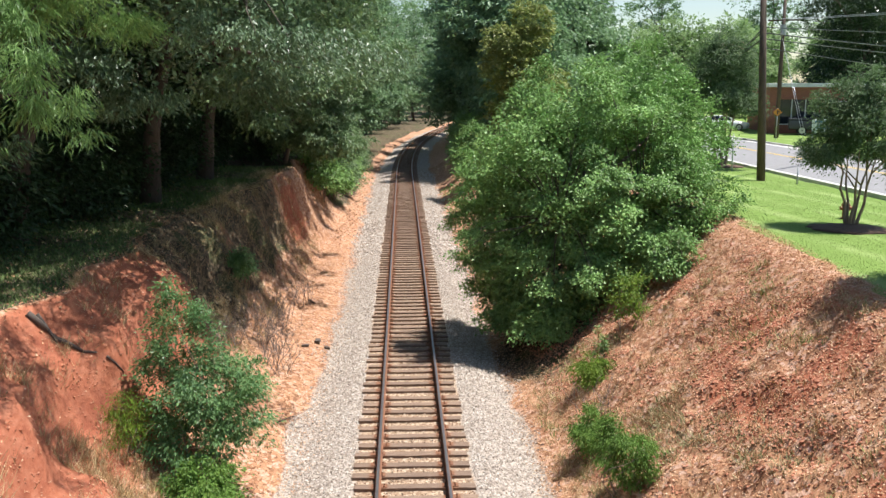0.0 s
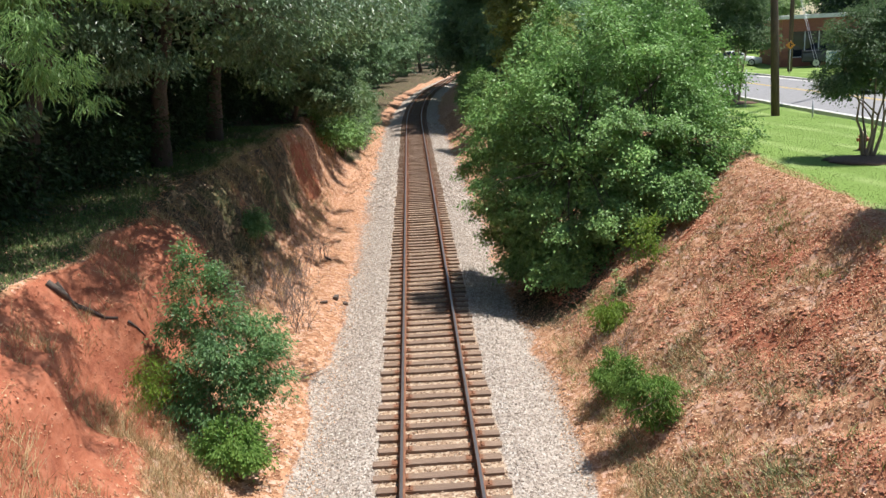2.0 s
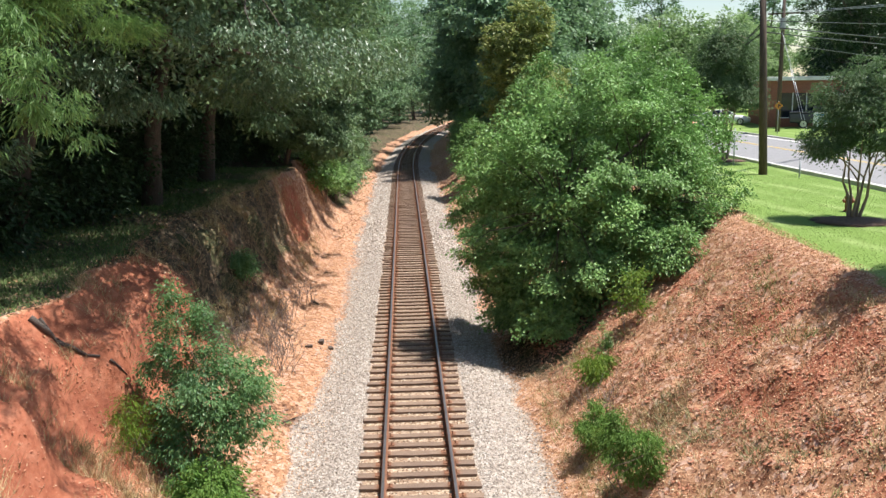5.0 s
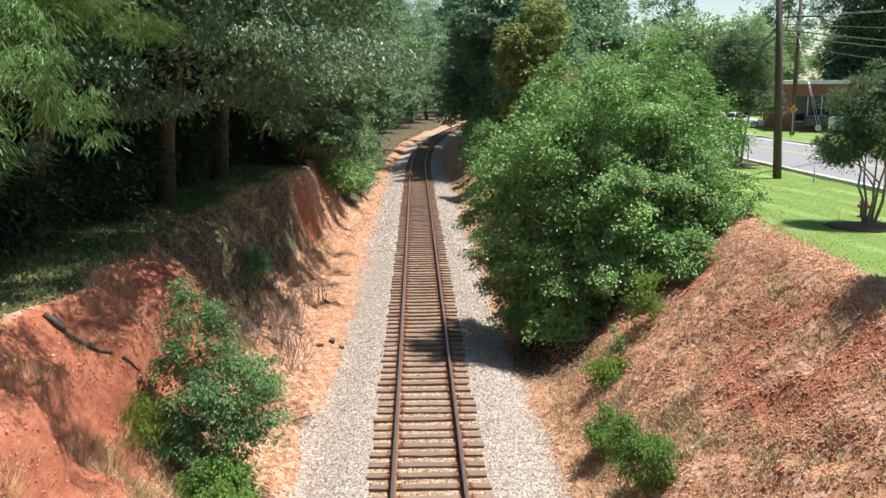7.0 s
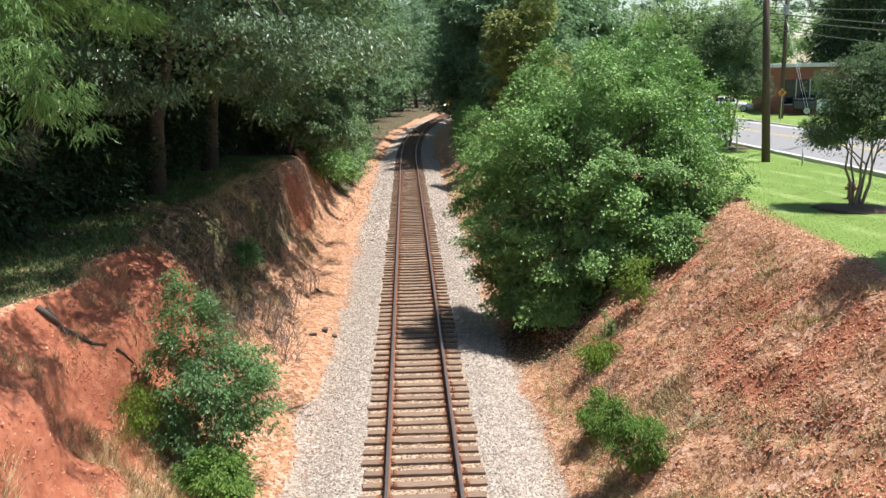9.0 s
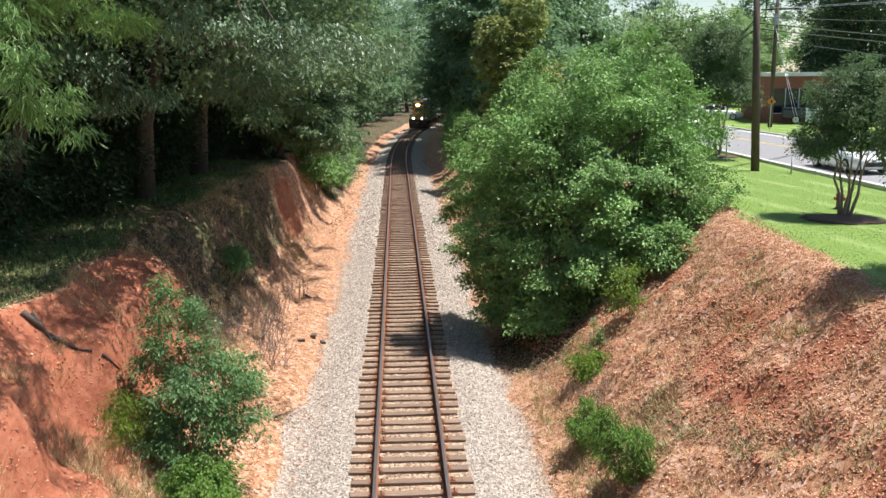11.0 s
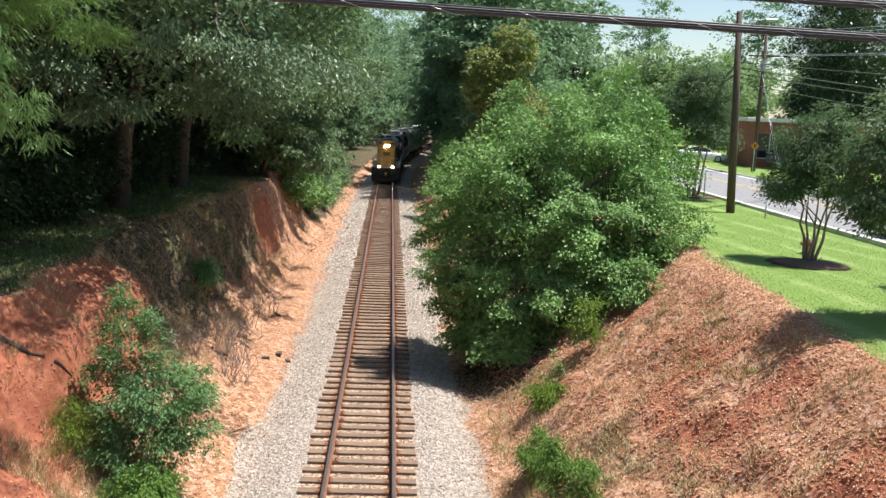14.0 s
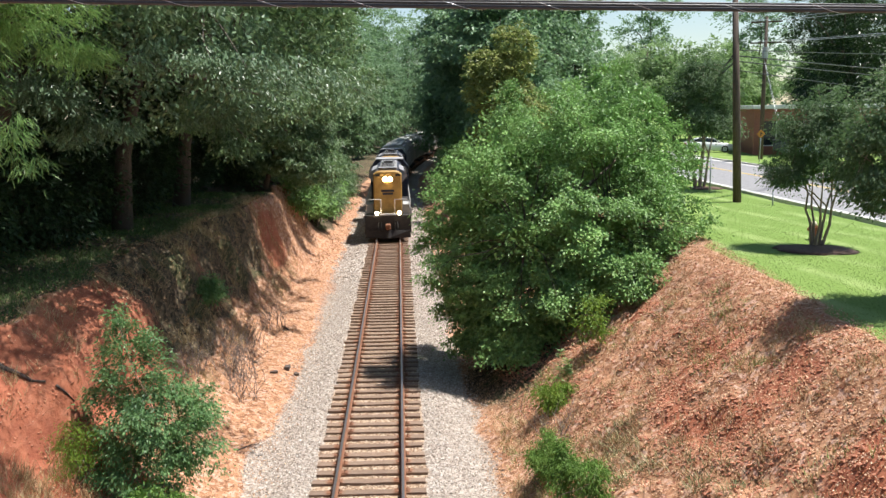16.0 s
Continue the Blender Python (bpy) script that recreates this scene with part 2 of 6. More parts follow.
# willow oak leaf in lighter greens, with the sun's light put into them
LEAF_SPRAY = leafy("sunlit_oak_leaf", (0.054, 0.117, 0.042), (0.288, 0.456, 0.156), (0.576, 0.720, 0.343), 0.4, 0.42)
LEAF_YOUNG = leafy("small_bush_leaf", (0.075, 0.15, 0.03), (0.20, 0.34, 0.07), (0.38, 0.50, 0.13), 0.5, 0.42)
WEED = scattered("grey_green_weed", [(0.0, (0.13, 0.15, 0.06)), (0.5, (0.25, 0.26, 0.11)), (1.0, (0.40, 0.38, 0.20))])
# greens darkened to hold the deep shade inside the wood
LEAF_DEEP = leafy("shade_dark_leaf", (0.014, 0.032, 0.016), (0.05, 0.09, 0.04), (0.10, 0.16, 0.07), 0.4, 0.2)


# ---- building helpers ----
def raw(name, v, f, mat, smooth=False):
    """A mesh from arrays: vertices (n, 3), faces (m, 3) or (m, 4)."""
    v, f = np.asarray(v, np.float32), np.asarray(f, np.int32)
    me = bpy.data.meshes.new(name)
    me.vertices.add(len(v))
    me.vertices.foreach_set("co", v.ravel())
    me.loops.add(f.size)
    me.loops.foreach_set("vertex_index", f.ravel())
    me.polygons.add(len(f))
    me.polygons.foreach_set("loop_start", np.arange(0, f.size, f.shape[1], dtype=np.int32))
    me.polygons.foreach_set("use_smooth", np.full(len(f), smooth))
    me.update(calc_edges=True)
    me.materials.append(mat)
    return me


def mesh_of(name, v, f, mat, smooth=False):
    me = bpy.data.meshes.new(name)
    me.from_pydata([tuple(p) for p in v], [], f)
    me.polygons.foreach_set("use_smooth", [smooth] * len(me.polygons))
    me.materials.append(mat)
    me.update()
    return me


def thing(name, label, category, m=None, group="", kind=""):
    ob = new(name)
    ob.empty_display_size = 0.1
    if m is not None:
        ob.matrix_world = m
    return tagged(ob, label, category, group, kind)


def part(name, me, parent, label="", m=None):
    ob = new(name, me)
    ob.parent = parent
    if m is not None:
        ob.matrix_basis = m
    return tagged(ob, label)


def bevelled(bm, mat, name, width=0.0, segments=1, smooth=False):
    if width:
        bmesh.ops.bevel(bm, geom=list(bm.edges), offset=width, segments=segments, affect="EDGES", clamp_overlap=True)
    me = bpy.data.meshes.new(name)
    bm.to_mesh(me)
    bm.free()
    me.polygons.foreach_set("use_smooth", [smooth] * len(me.polygons))
    me.materials.append(mat)
    return me


def box(name, mat, lo, hi, width=0.0):
    bm = bmesh.new()
    c = [(a + b) / 2 for a, b in zip(lo, hi)]
    s = [b - a for a, b in zip(lo, hi)]
    bmesh.ops.create_cube(bm, size=1, matrix=Matrix.Translation(c) @ Matrix.Diagonal((*s, 1)))
    return bevelled(bm, mat, name, width)


def loft(name, mat, rings, smooth=False, caps=True):
    """A skin over rings of equally many points."""
    n = len(rings[0])
    v = [p for r in rings for p in r]
    f = [(a * n + i, a * n + (i + 1) % n, (a + 1) * n + (i + 1) % n, (a + 1) * n + i) for a in range(len(rings) - 1) for i in range(n)]
    if caps:
        f += [tuple(reversed(range(n))), tuple(range(len(v) - n, len(v)))]
    return mesh_of(name, v, f, mat, smooth)


def tube_arrays(points, radii, sides=6, shift=0):
    pts = [Vector(p) for p in points]
    v, f = [], []
    for i, p in enumerate(pts):
        d = (pts[min(i + 1, len(pts) - 1)] - pts[max(i - 1, 0)]).normalized()
        a = d.orthogonal().normalized()
        b = d.cross(a)
        for k in range(sides):
            w = 2 * math.pi * k / sides
            v.append(p + radii[i] * (math.cos(w) * a + math.sin(w) * b))
    for i in range(len(pts) - 1):
        for k in range(sides):
            q = (k + 1) % sides
            f.append((shift + i * sides + k, shift + i * sides + q, shift + (i + 1) * sides + q, shift + (i + 1) * sides + k))
    return v, f


def tube(name, mat, points, radii, sides=6):
    if isinstance(radii, (int, float)):
        radii = [radii] * len(points)
    v, f = tube_arrays(points, radii, sides)
    f += [tuple(reversed(range(sides))), tuple(range(len(v) - sides, len(v)))]
    return mesh_of(name, v, f, mat, True)


def tubes(name, mat, lines, sides=3):
    """Many thin stems in one mesh: (points, radii) each."""
    v, f = [], []
    for points, radii in lines:
        a, b = tube_arrays(points, radii, sides, len(v))
        v += a
        f += b
    return mesh_of(name, v, f, mat, True)


def cylinder(name, mat, r, lo, hi, axis="z", sides=16, r2=None):
    r2 = r if r2 is None else r2
    k = "xyz".index(axis)

    def ring(h, rad):
        out = []
        for i in range(sides):
            w = 2 * math.pi * i / sides
            p = [rad * math.cos(w), rad * math.sin(w)]
            p.insert(k, h)
            out.append(tuple(p))
        return out
    return loft(name, mat, [ring(lo, r), ring(hi, r2)], False)


# ---- the ground's height ----
def lattice(x, y, size, seed):
    """Smooth value noise, -1 to 1."""
    x, y = np.asarray(x, float) / size, np.asarray(y, float) / size
    xi, yi = np.floor(x), np.floor(y)
    fx, fy = x - xi, y - yi
    fx, fy = fx * fx * (3 - 2 * fx), fy * fy * (3 - 2 * fy)

    def h(a, b):
        s = np.sin(a * 127.1 + b * 311.7 + seed * 74.7) * 43758.5453
        return 2 * (s - np.floor(s)) - 1
    return (h(xi, yi) * (1 - fx) + h(xi + 1, yi) * fx) * (1 - fy) + (h(xi, yi + 1) * (1 - fx) + h(xi + 1, yi + 1) * fx) * fy


def step(a, b, v):
    s = np.clip((v - a) / (b - a), 0, 1)
    return s * s * (3 - 2 * s)


def track_x(y):
    """The line's way: straight, then a gentle bend to the right, and a second one."""
    y = np.asarray(y, float)
    u = np.clip(y - 85, 0, 50)
    x = 0.083 * u * u / 100 + 0.083 * np.clip(y - 135, 0, None)
    v = np.clip(y - 128, 0, 80)
    x = x + 0.0008 * v * v + 0.128 * np.clip(y - 208, 0, None)
    w = np.clip(y - 205, 0, None)
    return x + 0.0035 * np.minimum(w, 90) ** 2 / 2 + 0.315 * np.clip(w - 90, 0, None)


def foot_right(y):
    return 3.5 + 0.25 * lattice(y, 0, 5, 4)


def crest_right(y):
    return np.interp(y, [0, 13, 18, 23, 27, 40, 70, 120], [9.1, 9.25, 9.7, 10.0, 10.4, 10.9, 9.0, 8.0])


def foot_left(y):
    return np.interp(y, [0, 16, 23, 33, 44, 53, 75, 110], [3.6, 3.7, 3.9, 4.3, 4.4, 4.1, 3.6, 3.4]) + 0.2 * lattice(y, 0, 4, 7)


def top_left(y):
    return np.interp(y, [0, 24, 34, 45, 60, 110], [7.9, 7.6, 7.0, 6.3, 6.8, 6.6]) + 0.35 * lattice(y, 0, 2.3, 9) + 0.18 * lattice(y, 0, 0.8, 5)


def ground_z(x, y):
    x, y = np.asarray(x, float), np.asarray(y, float)
    d = x - track_x(y)
    far = 1 - 0.72 * step(75, 135, y)
    # ballast
    a = np.abs(d)
    z = -0.07 - 0.22 * step(1.5, 2.7, a) + 0.25 * step(2.7, 3.6, a)
    # right bank and lawn
    fr, cr = foot_right(y), crest_right(y)
    s = np.clip((d - fr) / (cr - fr), 0, 1)
    top = 4.2 * far
    bank = top * np.where(s < 0.8, s * 1.06, 1 - (1 - s) ** 2 * 3.8)
    rough = np.sin(np.clip(s, 0, 1) * math.pi)
    bank = bank + rough * (0.18 * lattice(x, y, 1.6, 1) + 0.13 * lattice(x, y, 0.55, 2) + 0.11 * lattice(x, y, 0.3, 12))
    # a small slump in the dry slope
    bank = bank - (0.16 + 0.3 * np.abs(lattice(x, y, 0.45, 13))) * np.exp(-((x - 6.75 + 0.25 * lattice(y, y, 1.1, 14)) ** 2 / 0.2 + (y - 13.8) ** 2 / 1.3)) * (y < 20)
    lawn = -0.16 * step(11, 18.6, d) * far
    right = bank + lawn + 0.03 * lattice(x, y, 2.5, 3) * (s >= 1)
    # left bank: a slope, a steep clay face, a level top
    fl, tl = foot_left(y), top_left(y)
    s = np.clip((-d - fl) / (tl - fl), 0, 1)
    w = np.clip(s + np.sin(s * math.pi) * (0.10 * lattice(y, y, 2.7, 23) + 0.05 * lattice(x, y, 0.9, 24)), 0, 1)
    near = np.interp(w, [0, 0.3, 0.62, 0.71, 0.86, 1.0], [0, 0.18, 0.5, 0.82, 0.94, 1.0])
    beyond = np.interp(w, [0, 0.35, 0.62, 0.8, 1.0], [0, 0.22, 0.52, 0.86, 1.0])
    shape = near + (beyond - near) * step(27, 34, y)
    gully = np.abs(lattice(x * 0.5, y, 0.9, 21)) * 0.5 + np.abs(lattice(x * 0.5, y, 0.42, 22)) * 0.4
    face = step(0.45, 0.75, s) * (1 - step(0.9, 1.0, s))
    left = 4.1 * (1 - 0.86 * step(52, 92, y)) * shape + np.sin(s * math.pi) * (1 - step(24, 30, y)) * (0.09 * lattice(x, y, 0.5, 36) + 0.07 * lattice(x, y, 0.27, 37)) - 0.55 * face * gully * (1 - 0.85 * step(24, 31, y)) + np.sin(s * math.pi) * (0.13 * lattice(x, y, 1.4, 31) + 0.09 * lattice(x, y, 0.5, 32) + 0.09 * np.abs(lattice(x, y, 0.28, 34)) - 0.16 * np.abs(lattice(x, y, 0.9, 35)))
    left = left + (s >= 1) * (0.012 * np.clip(-d - tl, 0, 40) + 0.05 * lattice(x, y, 2, 33))
    z = z + np.where(d > 0, right, left)
    # the road lies in a shallow bed
    bed = (x > 18.75) & (x < 28.6)
    return np.where(bed, 3.88, np.where(x >= 28.6, 4.1 + 0.01 * np.clip(x - 30, 0, 60), z))


def gz(x, y):
    return float(ground_z(x, y))


def ground():
    xs = np.concatenate([-np.geomspace(900, 34, 22), np.arange(-30, -12, 0.6), np.arange(-12, 12.5, 0.16), np.arange(12.6, 34, 0.35), np.geomspace(36, 900, 22)])
    ys = np.concatenate([np.arange(-60, 8, 3.0), np.arange(8, 40, 0.18), np.arange(40, 110, 0.45), np.arange(110, 260, 2.0), np.geomspace(265, 1500, 24)])
    gx, gy = np.meshgrid(xs, ys)
    z = ground_z(gx, gy)
    v = np.stack([gx, gy, z], -1).reshape(-1, 3)
    nx, ny = len(xs), len(ys)
    i = (np.arange(ny - 1)[:, None] * nx + np.arange(nx - 1)).ravel()
    me = raw("ground", v, np.stack([i, i + 1, i + nx + 1, i + nx], 1), GROUND, True)
    d = gx - track_x(gy)
    a = np.abs(d)
    ballast = 1 - step(2.35, 2.95, a + 0.25 * lattice(gx, gy, 1.2, 41) + 0.35 * (1 - step(14, 40, gy)) * -1)
    rust = 1 - step(1.05, 1.5, a + 0.1 * lattice(gx, gy, 0.7, 42))
    fl, tl, cr, fr = foot_left(gy), top_left(gy), crest_right(gy), foot_right(gy)
    sl = (-d - fl) / (tl - fl)
    sr = (d - fr) / (cr - fr)
    clay = step(0.22, 0.5, sl) * (1 - step(0.97, 1.06, sl)) * (0.30 + 0.55 * (1 - step(23, 27, gy)) + 0.75 * step(41, 42.5, gy) * (1 - step(44.5, 46, gy)) * (sl < 0.8) + 0.35 * lattice(gx, gy, 2.2, 43)) * (1 - step(52, 60, gy))
    bare = np.clip(0.62 + 0.9 * lattice(gx, gy, 1.3, 44) - 0.3 * step(14, 24, gy), 0, 1) * step(0.12, 0.4, sr) * (1 - step(0.8, 0.95, sr))
    clay = np.maximum(clay, 0.6 * bare * (gy < 60))
    grass = step(0.98, 1.04, sr + 0.04 * lattice(gx, gy, 1.0, 45))
    # dark floor soil on the upper bank also carries the bank's shade
    floor = np.maximum(step(1.0, 1.08, sl), 0.85 * step(0.3, 0.55, sl + 0.12 * lattice(gx, gy, 1.1, 46)) * step(19, 24, gy) * (1 - step(40, 43, gy)))
    # farther on, dark floor beside the track also stands in for shadow
    floor = np.maximum(floor, step(3.5, 4.6, -d + 0.4 * lattice(gx, gy, 1.7, 48)) * step(54, 64, gy))
    # the big tree's shade, painted as dark floor in place of ballast and clay
    pit_shade = np.exp(-((gx - 4.2) ** 2 / 3.2 + (gy - 26.3) ** 2 / 11))
    ballast = ballast * (1 - 0.75 * pit_shade)
    floor = np.maximum(floor, pit_shade)
    clay = clay * (1 - pit_shade)
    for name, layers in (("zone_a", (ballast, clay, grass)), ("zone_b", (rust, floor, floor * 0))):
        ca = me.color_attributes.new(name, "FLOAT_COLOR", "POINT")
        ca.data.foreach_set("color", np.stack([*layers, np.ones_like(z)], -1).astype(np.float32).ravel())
    return tagged(new("ground", me), "railway cutting of red clay, leaf litter, gravel and lawn", "ground", kind="structure")


ground()


def road():
    """Grey road with a concrete gutter and kerb on both sides."""
    ys = [*range(-60, 120, 6), *range(120, 700, 40)]

    def strip(x0, x1, z0, z1, mat, name, y0=-60, y1=700, label=""):
        pts = [y for y in ys if y0 <= y <= y1]
        rings = [[(x0, y, z0), (x1, y, z0), (x1, y, z1), (x0, y, z1)] for y in pts]
        return loft(name, mat, rings)
    asphalt = plain("grey_asphalt", (0.16, 0.155, 0.155), (0.27, 0.265, 0.265), 3, 0.85, relief=0.3)
    concrete = plain("pale_concrete", (0.40, 0.38, 0.35), (0.58, 0.56, 0.52), 2, 0.85, relief=0.2)
    yellow = plain("yellow_road_paint", (0.42, 0.28, 0.06), (0.62, 0.43, 0.10), 5, 0.7, relief=0)
    white = plain("white_road_paint", (0.5, 0.5, 0.48), (0.75, 0.75, 0.72), 5, 0.7, relief=0)
    r = tagged(new("road", strip(19.3, 28.0, 3.9, 4.0, asphalt, "road")), "grey two-lane asphalt road beside the lawn", "road", kind="structure")
    for x0, x1, z1, nm in ((18.72, 18.9, 4.13, "kerb"), (18.9, 19.3, 4.008, "gutter"), (28.0, 28.4, 4.008, "gutter"), (28.4, 28.6, 4.13, "kerb")):
        part(nm, strip(x0, x1, 3.88, z1, concrete, nm), r, "pale concrete")
    for x, mat in ((24.15, yellow), (24.40, yellow), (19.45, white), (27.85, white)):
        part("road_line", strip(x, x + 0.12, 3.99, 4.005, mat, "road_line"), r, "painted road line")
    return r


road()


# ---- the railway track ----
def along(y):
    """Place and heading on the line at y."""
    x = float(track_x(y))
    return x, math.atan2(float(track_x(y + 0.5) - track_x(y - 0.5)), 1.0)


def railway():
    top = thing("railway_track", "single rusty railway track on wooden ties and ballast", "railway track", kind="structure")
    ys = [*np.arange(-10, 84, 4), *np.arange(84, 300, 3)]
    prof = [(-0.07, 0.0), (0.07, 0.0), (0.07, 0.018), (0.011, 0.035), (0.011, 0.125), (0.036, 0.14), (0.036, 0.17), (0.03, 0.178), (-0.03, 0.178), (-0.036, 0.17), (-0.036, 0.14), (-0.011, 0.125), (-0.011, 0.035), (-0.07, 0.018)]
    for side in (-1, 1):
        rings = []
        for y in ys:
            x, a = along(y)
            rings.append([(x + (side * 0.753 + px) * math.cos(a), y - (side * 0.753 + px) * math.sin(a), pz + 0.012) for px, pz in prof])
        me = loft("rail", RUST, rings)
        me.materials.append(RAIL_HEAD)
        n = len(prof)
        for i, p in enumerate(me.polygons):
            if i < (len(rings) - 1) * n and i % n in (7,):
                p.material_index = 1
        part("rail", me, top, "steel rail with a worn bright head and rusty web")
    rng = random.Random(5)
    # ties: a few worn shapes shared by all
    shapes = []
    for k in range(6):
        bm = bmesh.new()
        bmesh.ops.create_cube(bm, size=1, matrix=Matrix.Translation((0, 0, -0.085)) @ Matrix.Diagonal((2.59, 0.225, 0.17, 1)))
        bmesh.ops.subdivide_edges(bm, edges=[e for e in bm.edges if abs(e.verts[0].co.x - e.verts[1].co.x) > 1], cuts=5)
        for v in bm.verts:
            v.co += Vector((rng.uniform(-0.02, 0.02), rng.uniform(-0.012, 0.012), rng.uniform(-0.012, 0.006)))
        shapes.append(bevelled(bm, TIE, "tie"))
    plate = [(-0.09, -0.17), (0.09, -0.17), (0.09, 0.17), (-0.09, 0.17)]
    pv, pf, y, count = [], [], 9.0, 0
    rest_v, rest_f = [], []
    while y < 290:
        x, a = along(y)
        turn = rng.uniform(-0.015, 0.015)
        m = Matrix.Translation((x + rng.uniform(-0.05, 0.05), y, rng.uniform(-0.012, 0.004))) @ Matrix.Rotation(-a + turn, 4, "Z")
        if count < 290:
            part("tie", shapes[rng.randrange(6)], top, m=m)
        else:
            for v in ((-1.29, -.11, -.1), (1.29, -.11, -.1), (1.29, .11, -.1), (-1.29, .11, -.1), (-1.29, -.11, 0), (1.29, -.11, 0), (1.29, .11, 0), (-1.29, .11, 0)):
                rest_v.append(m @ Vector(v))
            b = len(rest_v) - 8
            rest_f += [(b + 4, b + 5, b + 6, b + 7), (b, b + 1, b + 5, b + 4), (b + 2, b + 3, b + 7, b + 6), (b + 1, b + 2, b + 6, b + 5), (b + 3, b, b + 4, b + 7)]
        if y < 90:
            for side in (-1, 1):
                b = len(pv)
                for z in (0.0, 0.016):
                    pv += [m @ Vector((side * 0.753 + q, p, z)) for p, q in plate]
                pf += [(b + 4, b + 5, b + 6, b + 7), *[(b + i, b + (i + 1) % 4, b + 4 + (i + 1) % 4, b + 4 + i) for i in range(4)]]
                for sx, sy in ((-0.1, 0.05), (0.1, -0.05), (0.1, 0.05)):
                    b = len(pv)
                    pv += [m @ Vector((side * 0.753 + sx + i * 0.015, sy + j * 0.015, z)) for z in (0.01, 0.045) for i, j in ((-1, -1), (1, -1), (1, 1), (-1, 1))]
                    pf += [(b + 4, b + 5, b + 6, b + 7), *[(b + i, b + (i + 1) % 4, b + 4 + (i + 1) % 4, b + 4 + i) for i in range(4)]]
        count += 1
        y += 0.545 + rng.uniform(-0.045, 0.045)
    tagged(part("tie_plates", mesh_of("tie_plates", pv, pf, RUST), top, "rusty tie plates and spikes"), kind="stuff")
    if rest_v:
        tagged(part("far_ties", mesh_of("far_ties", rest_v, rest_f, TIE), top), kind="stuff")
    return top


# ---- plants ----
def unit(a):
    return a / np.maximum(np.linalg.norm(a, axis=-1, keepdims=True), 1e-6)


def leaf_mesh(name, c, axis, normal, length, width, mat):
    """One folded leaf at each place."""
    axis = unit(axis)
    side = unit(np.cross(axis, normal))
    up = np.cross(side, axis)
    L, W = length[:, None], width[:, None]
    v = np.stack([c - axis * L * 0.5, c + side * W * 0.5 + up * W * 0.18 - axis * L * 0.05, c + axis * L * 0.5 - up * L * 0.08, c - side * W * 0.5 + up * W * 0.18 - axis * L * 0.05], 1)
    f = np.arange(len(c) * 4).reshape(-1, 4)
    return raw(name, v.reshape(-1, 3), f, mat, False)


def clump_leaves(rng, centres, spread, per, flat, length, ratio, out_from, droop=0.25, upward=0.75):
    """Leaves in sprays round the given places: places, axes, normals, lengths, widths."""
    n = len(centres)
    size = spread * rng.uniform(0.6, 1.35, n)
    c = np.repeat(centres, per, 0)
    r = rng.normal(0, 0.5, (n * per, 3)) * np.repeat(size, per)[:, None] * np.array([1, 1, flat])
    out = unit(np.repeat(centres - out_from, per, 0) * np.array([1, 1, 0.5]))
    # sprays sag towards their rim
    r[:, 2] -= droop * (r[:, 0] ** 2 + r[:, 1] ** 2) / np.maximum(np.repeat(size, per), 0.05)
    axis = unit(r * np.array([1, 1, 0.6]) + out * 0.5 * np.repeat(size, per)[:, None] + rng.normal(0, 0.35, r.shape) * np.repeat(size, per)[:, None] + np.array([0, 0, -0.15]))
    normal = unit(np.array([0, 0, upward]) + out * 0.45 + rng.normal(0, 0.36, r.shape))
    length = length * rng.uniform(0.65, 1.3, n * per)
    return c + r, axis, normal, length, length * ratio * rng.uniform(0.8, 1.2, n * per)


def crown_places(rng, blobs, n, shell=0.55, boughs=0, reach=1.0, sag=0.08, layer=0.14, feather=1.35):
    """Places in a crown made of overlapping rounded masses (x, y, z, rx, ry, rz), thickest towards the outside."""
    if boughs:
        # leaf sprays lie in flat layers along boughs, with dark gaps between them
        heads = crown_places(rng, blobs, boughs, shell)
        pick = rng.integers(0, boughs, n)
        size = rng.uniform(0.6, 1.3, boughs)[pick] * reach
        hub = np.average([b[:2] for b in blobs], axis=0, weights=[b[3] for b in blobs])
        way = np.arctan2(heads[:, 1] - hub[1], heads[:, 0] - hub[0]) + rng.normal(0, 0.5, boughs)
        tilt = rng.normal(0.0, 0.22, boughs)
        a, r = rng.uniform(0, 2 * math.pi, n), np.sqrt(rng.random(n)) * size
        u, v = r * np.cos(a) * feather, r * np.sin(a) / feather
        c, q = np.cos(way[pick]), np.sin(way[pick])
        off = np.stack([u * c - v * q, u * q + v * c, rng.normal(0, layer, n) * reach - sag * r * r + u * tilt[pick]], 1)
        return heads[pick] + off
    w = np.array([b[3] * b[4] + b[3] * b[5] for b in blobs], float)
    pick = rng.choice(len(blobs), n, p=w / w.sum())
    b = np.array(blobs, float)[pick]
    d = unit(rng.normal(0, 1, (n, 3)))
    r = (shell + (1 - shell) * rng.random(n) ** 0.6) * (1 + 0.16 * np.sin(d[:, 0] * 5 + pick) * np.cos(d[:, 2] * 6 + d[:, 1] * 4))
    return b[:, :3] + d * b[:, 3:] * r[:, None]


def limb_line(rng, a, b, bend=0.12, n=5):
    a, b = np.array(a, float), np.array(b, float)
    L = np.linalg.norm(b - a)
    pts = []
    for i in range(n):
        s = i / (n - 1)
        p = a + (b - a) * s + rng.normal(0, bend * L * 0.35, 3) * (0 < i < n - 1)
        p[2] += bend * L * math.sin(s * math.pi)
        pts.append(tuple(p))
    return pts


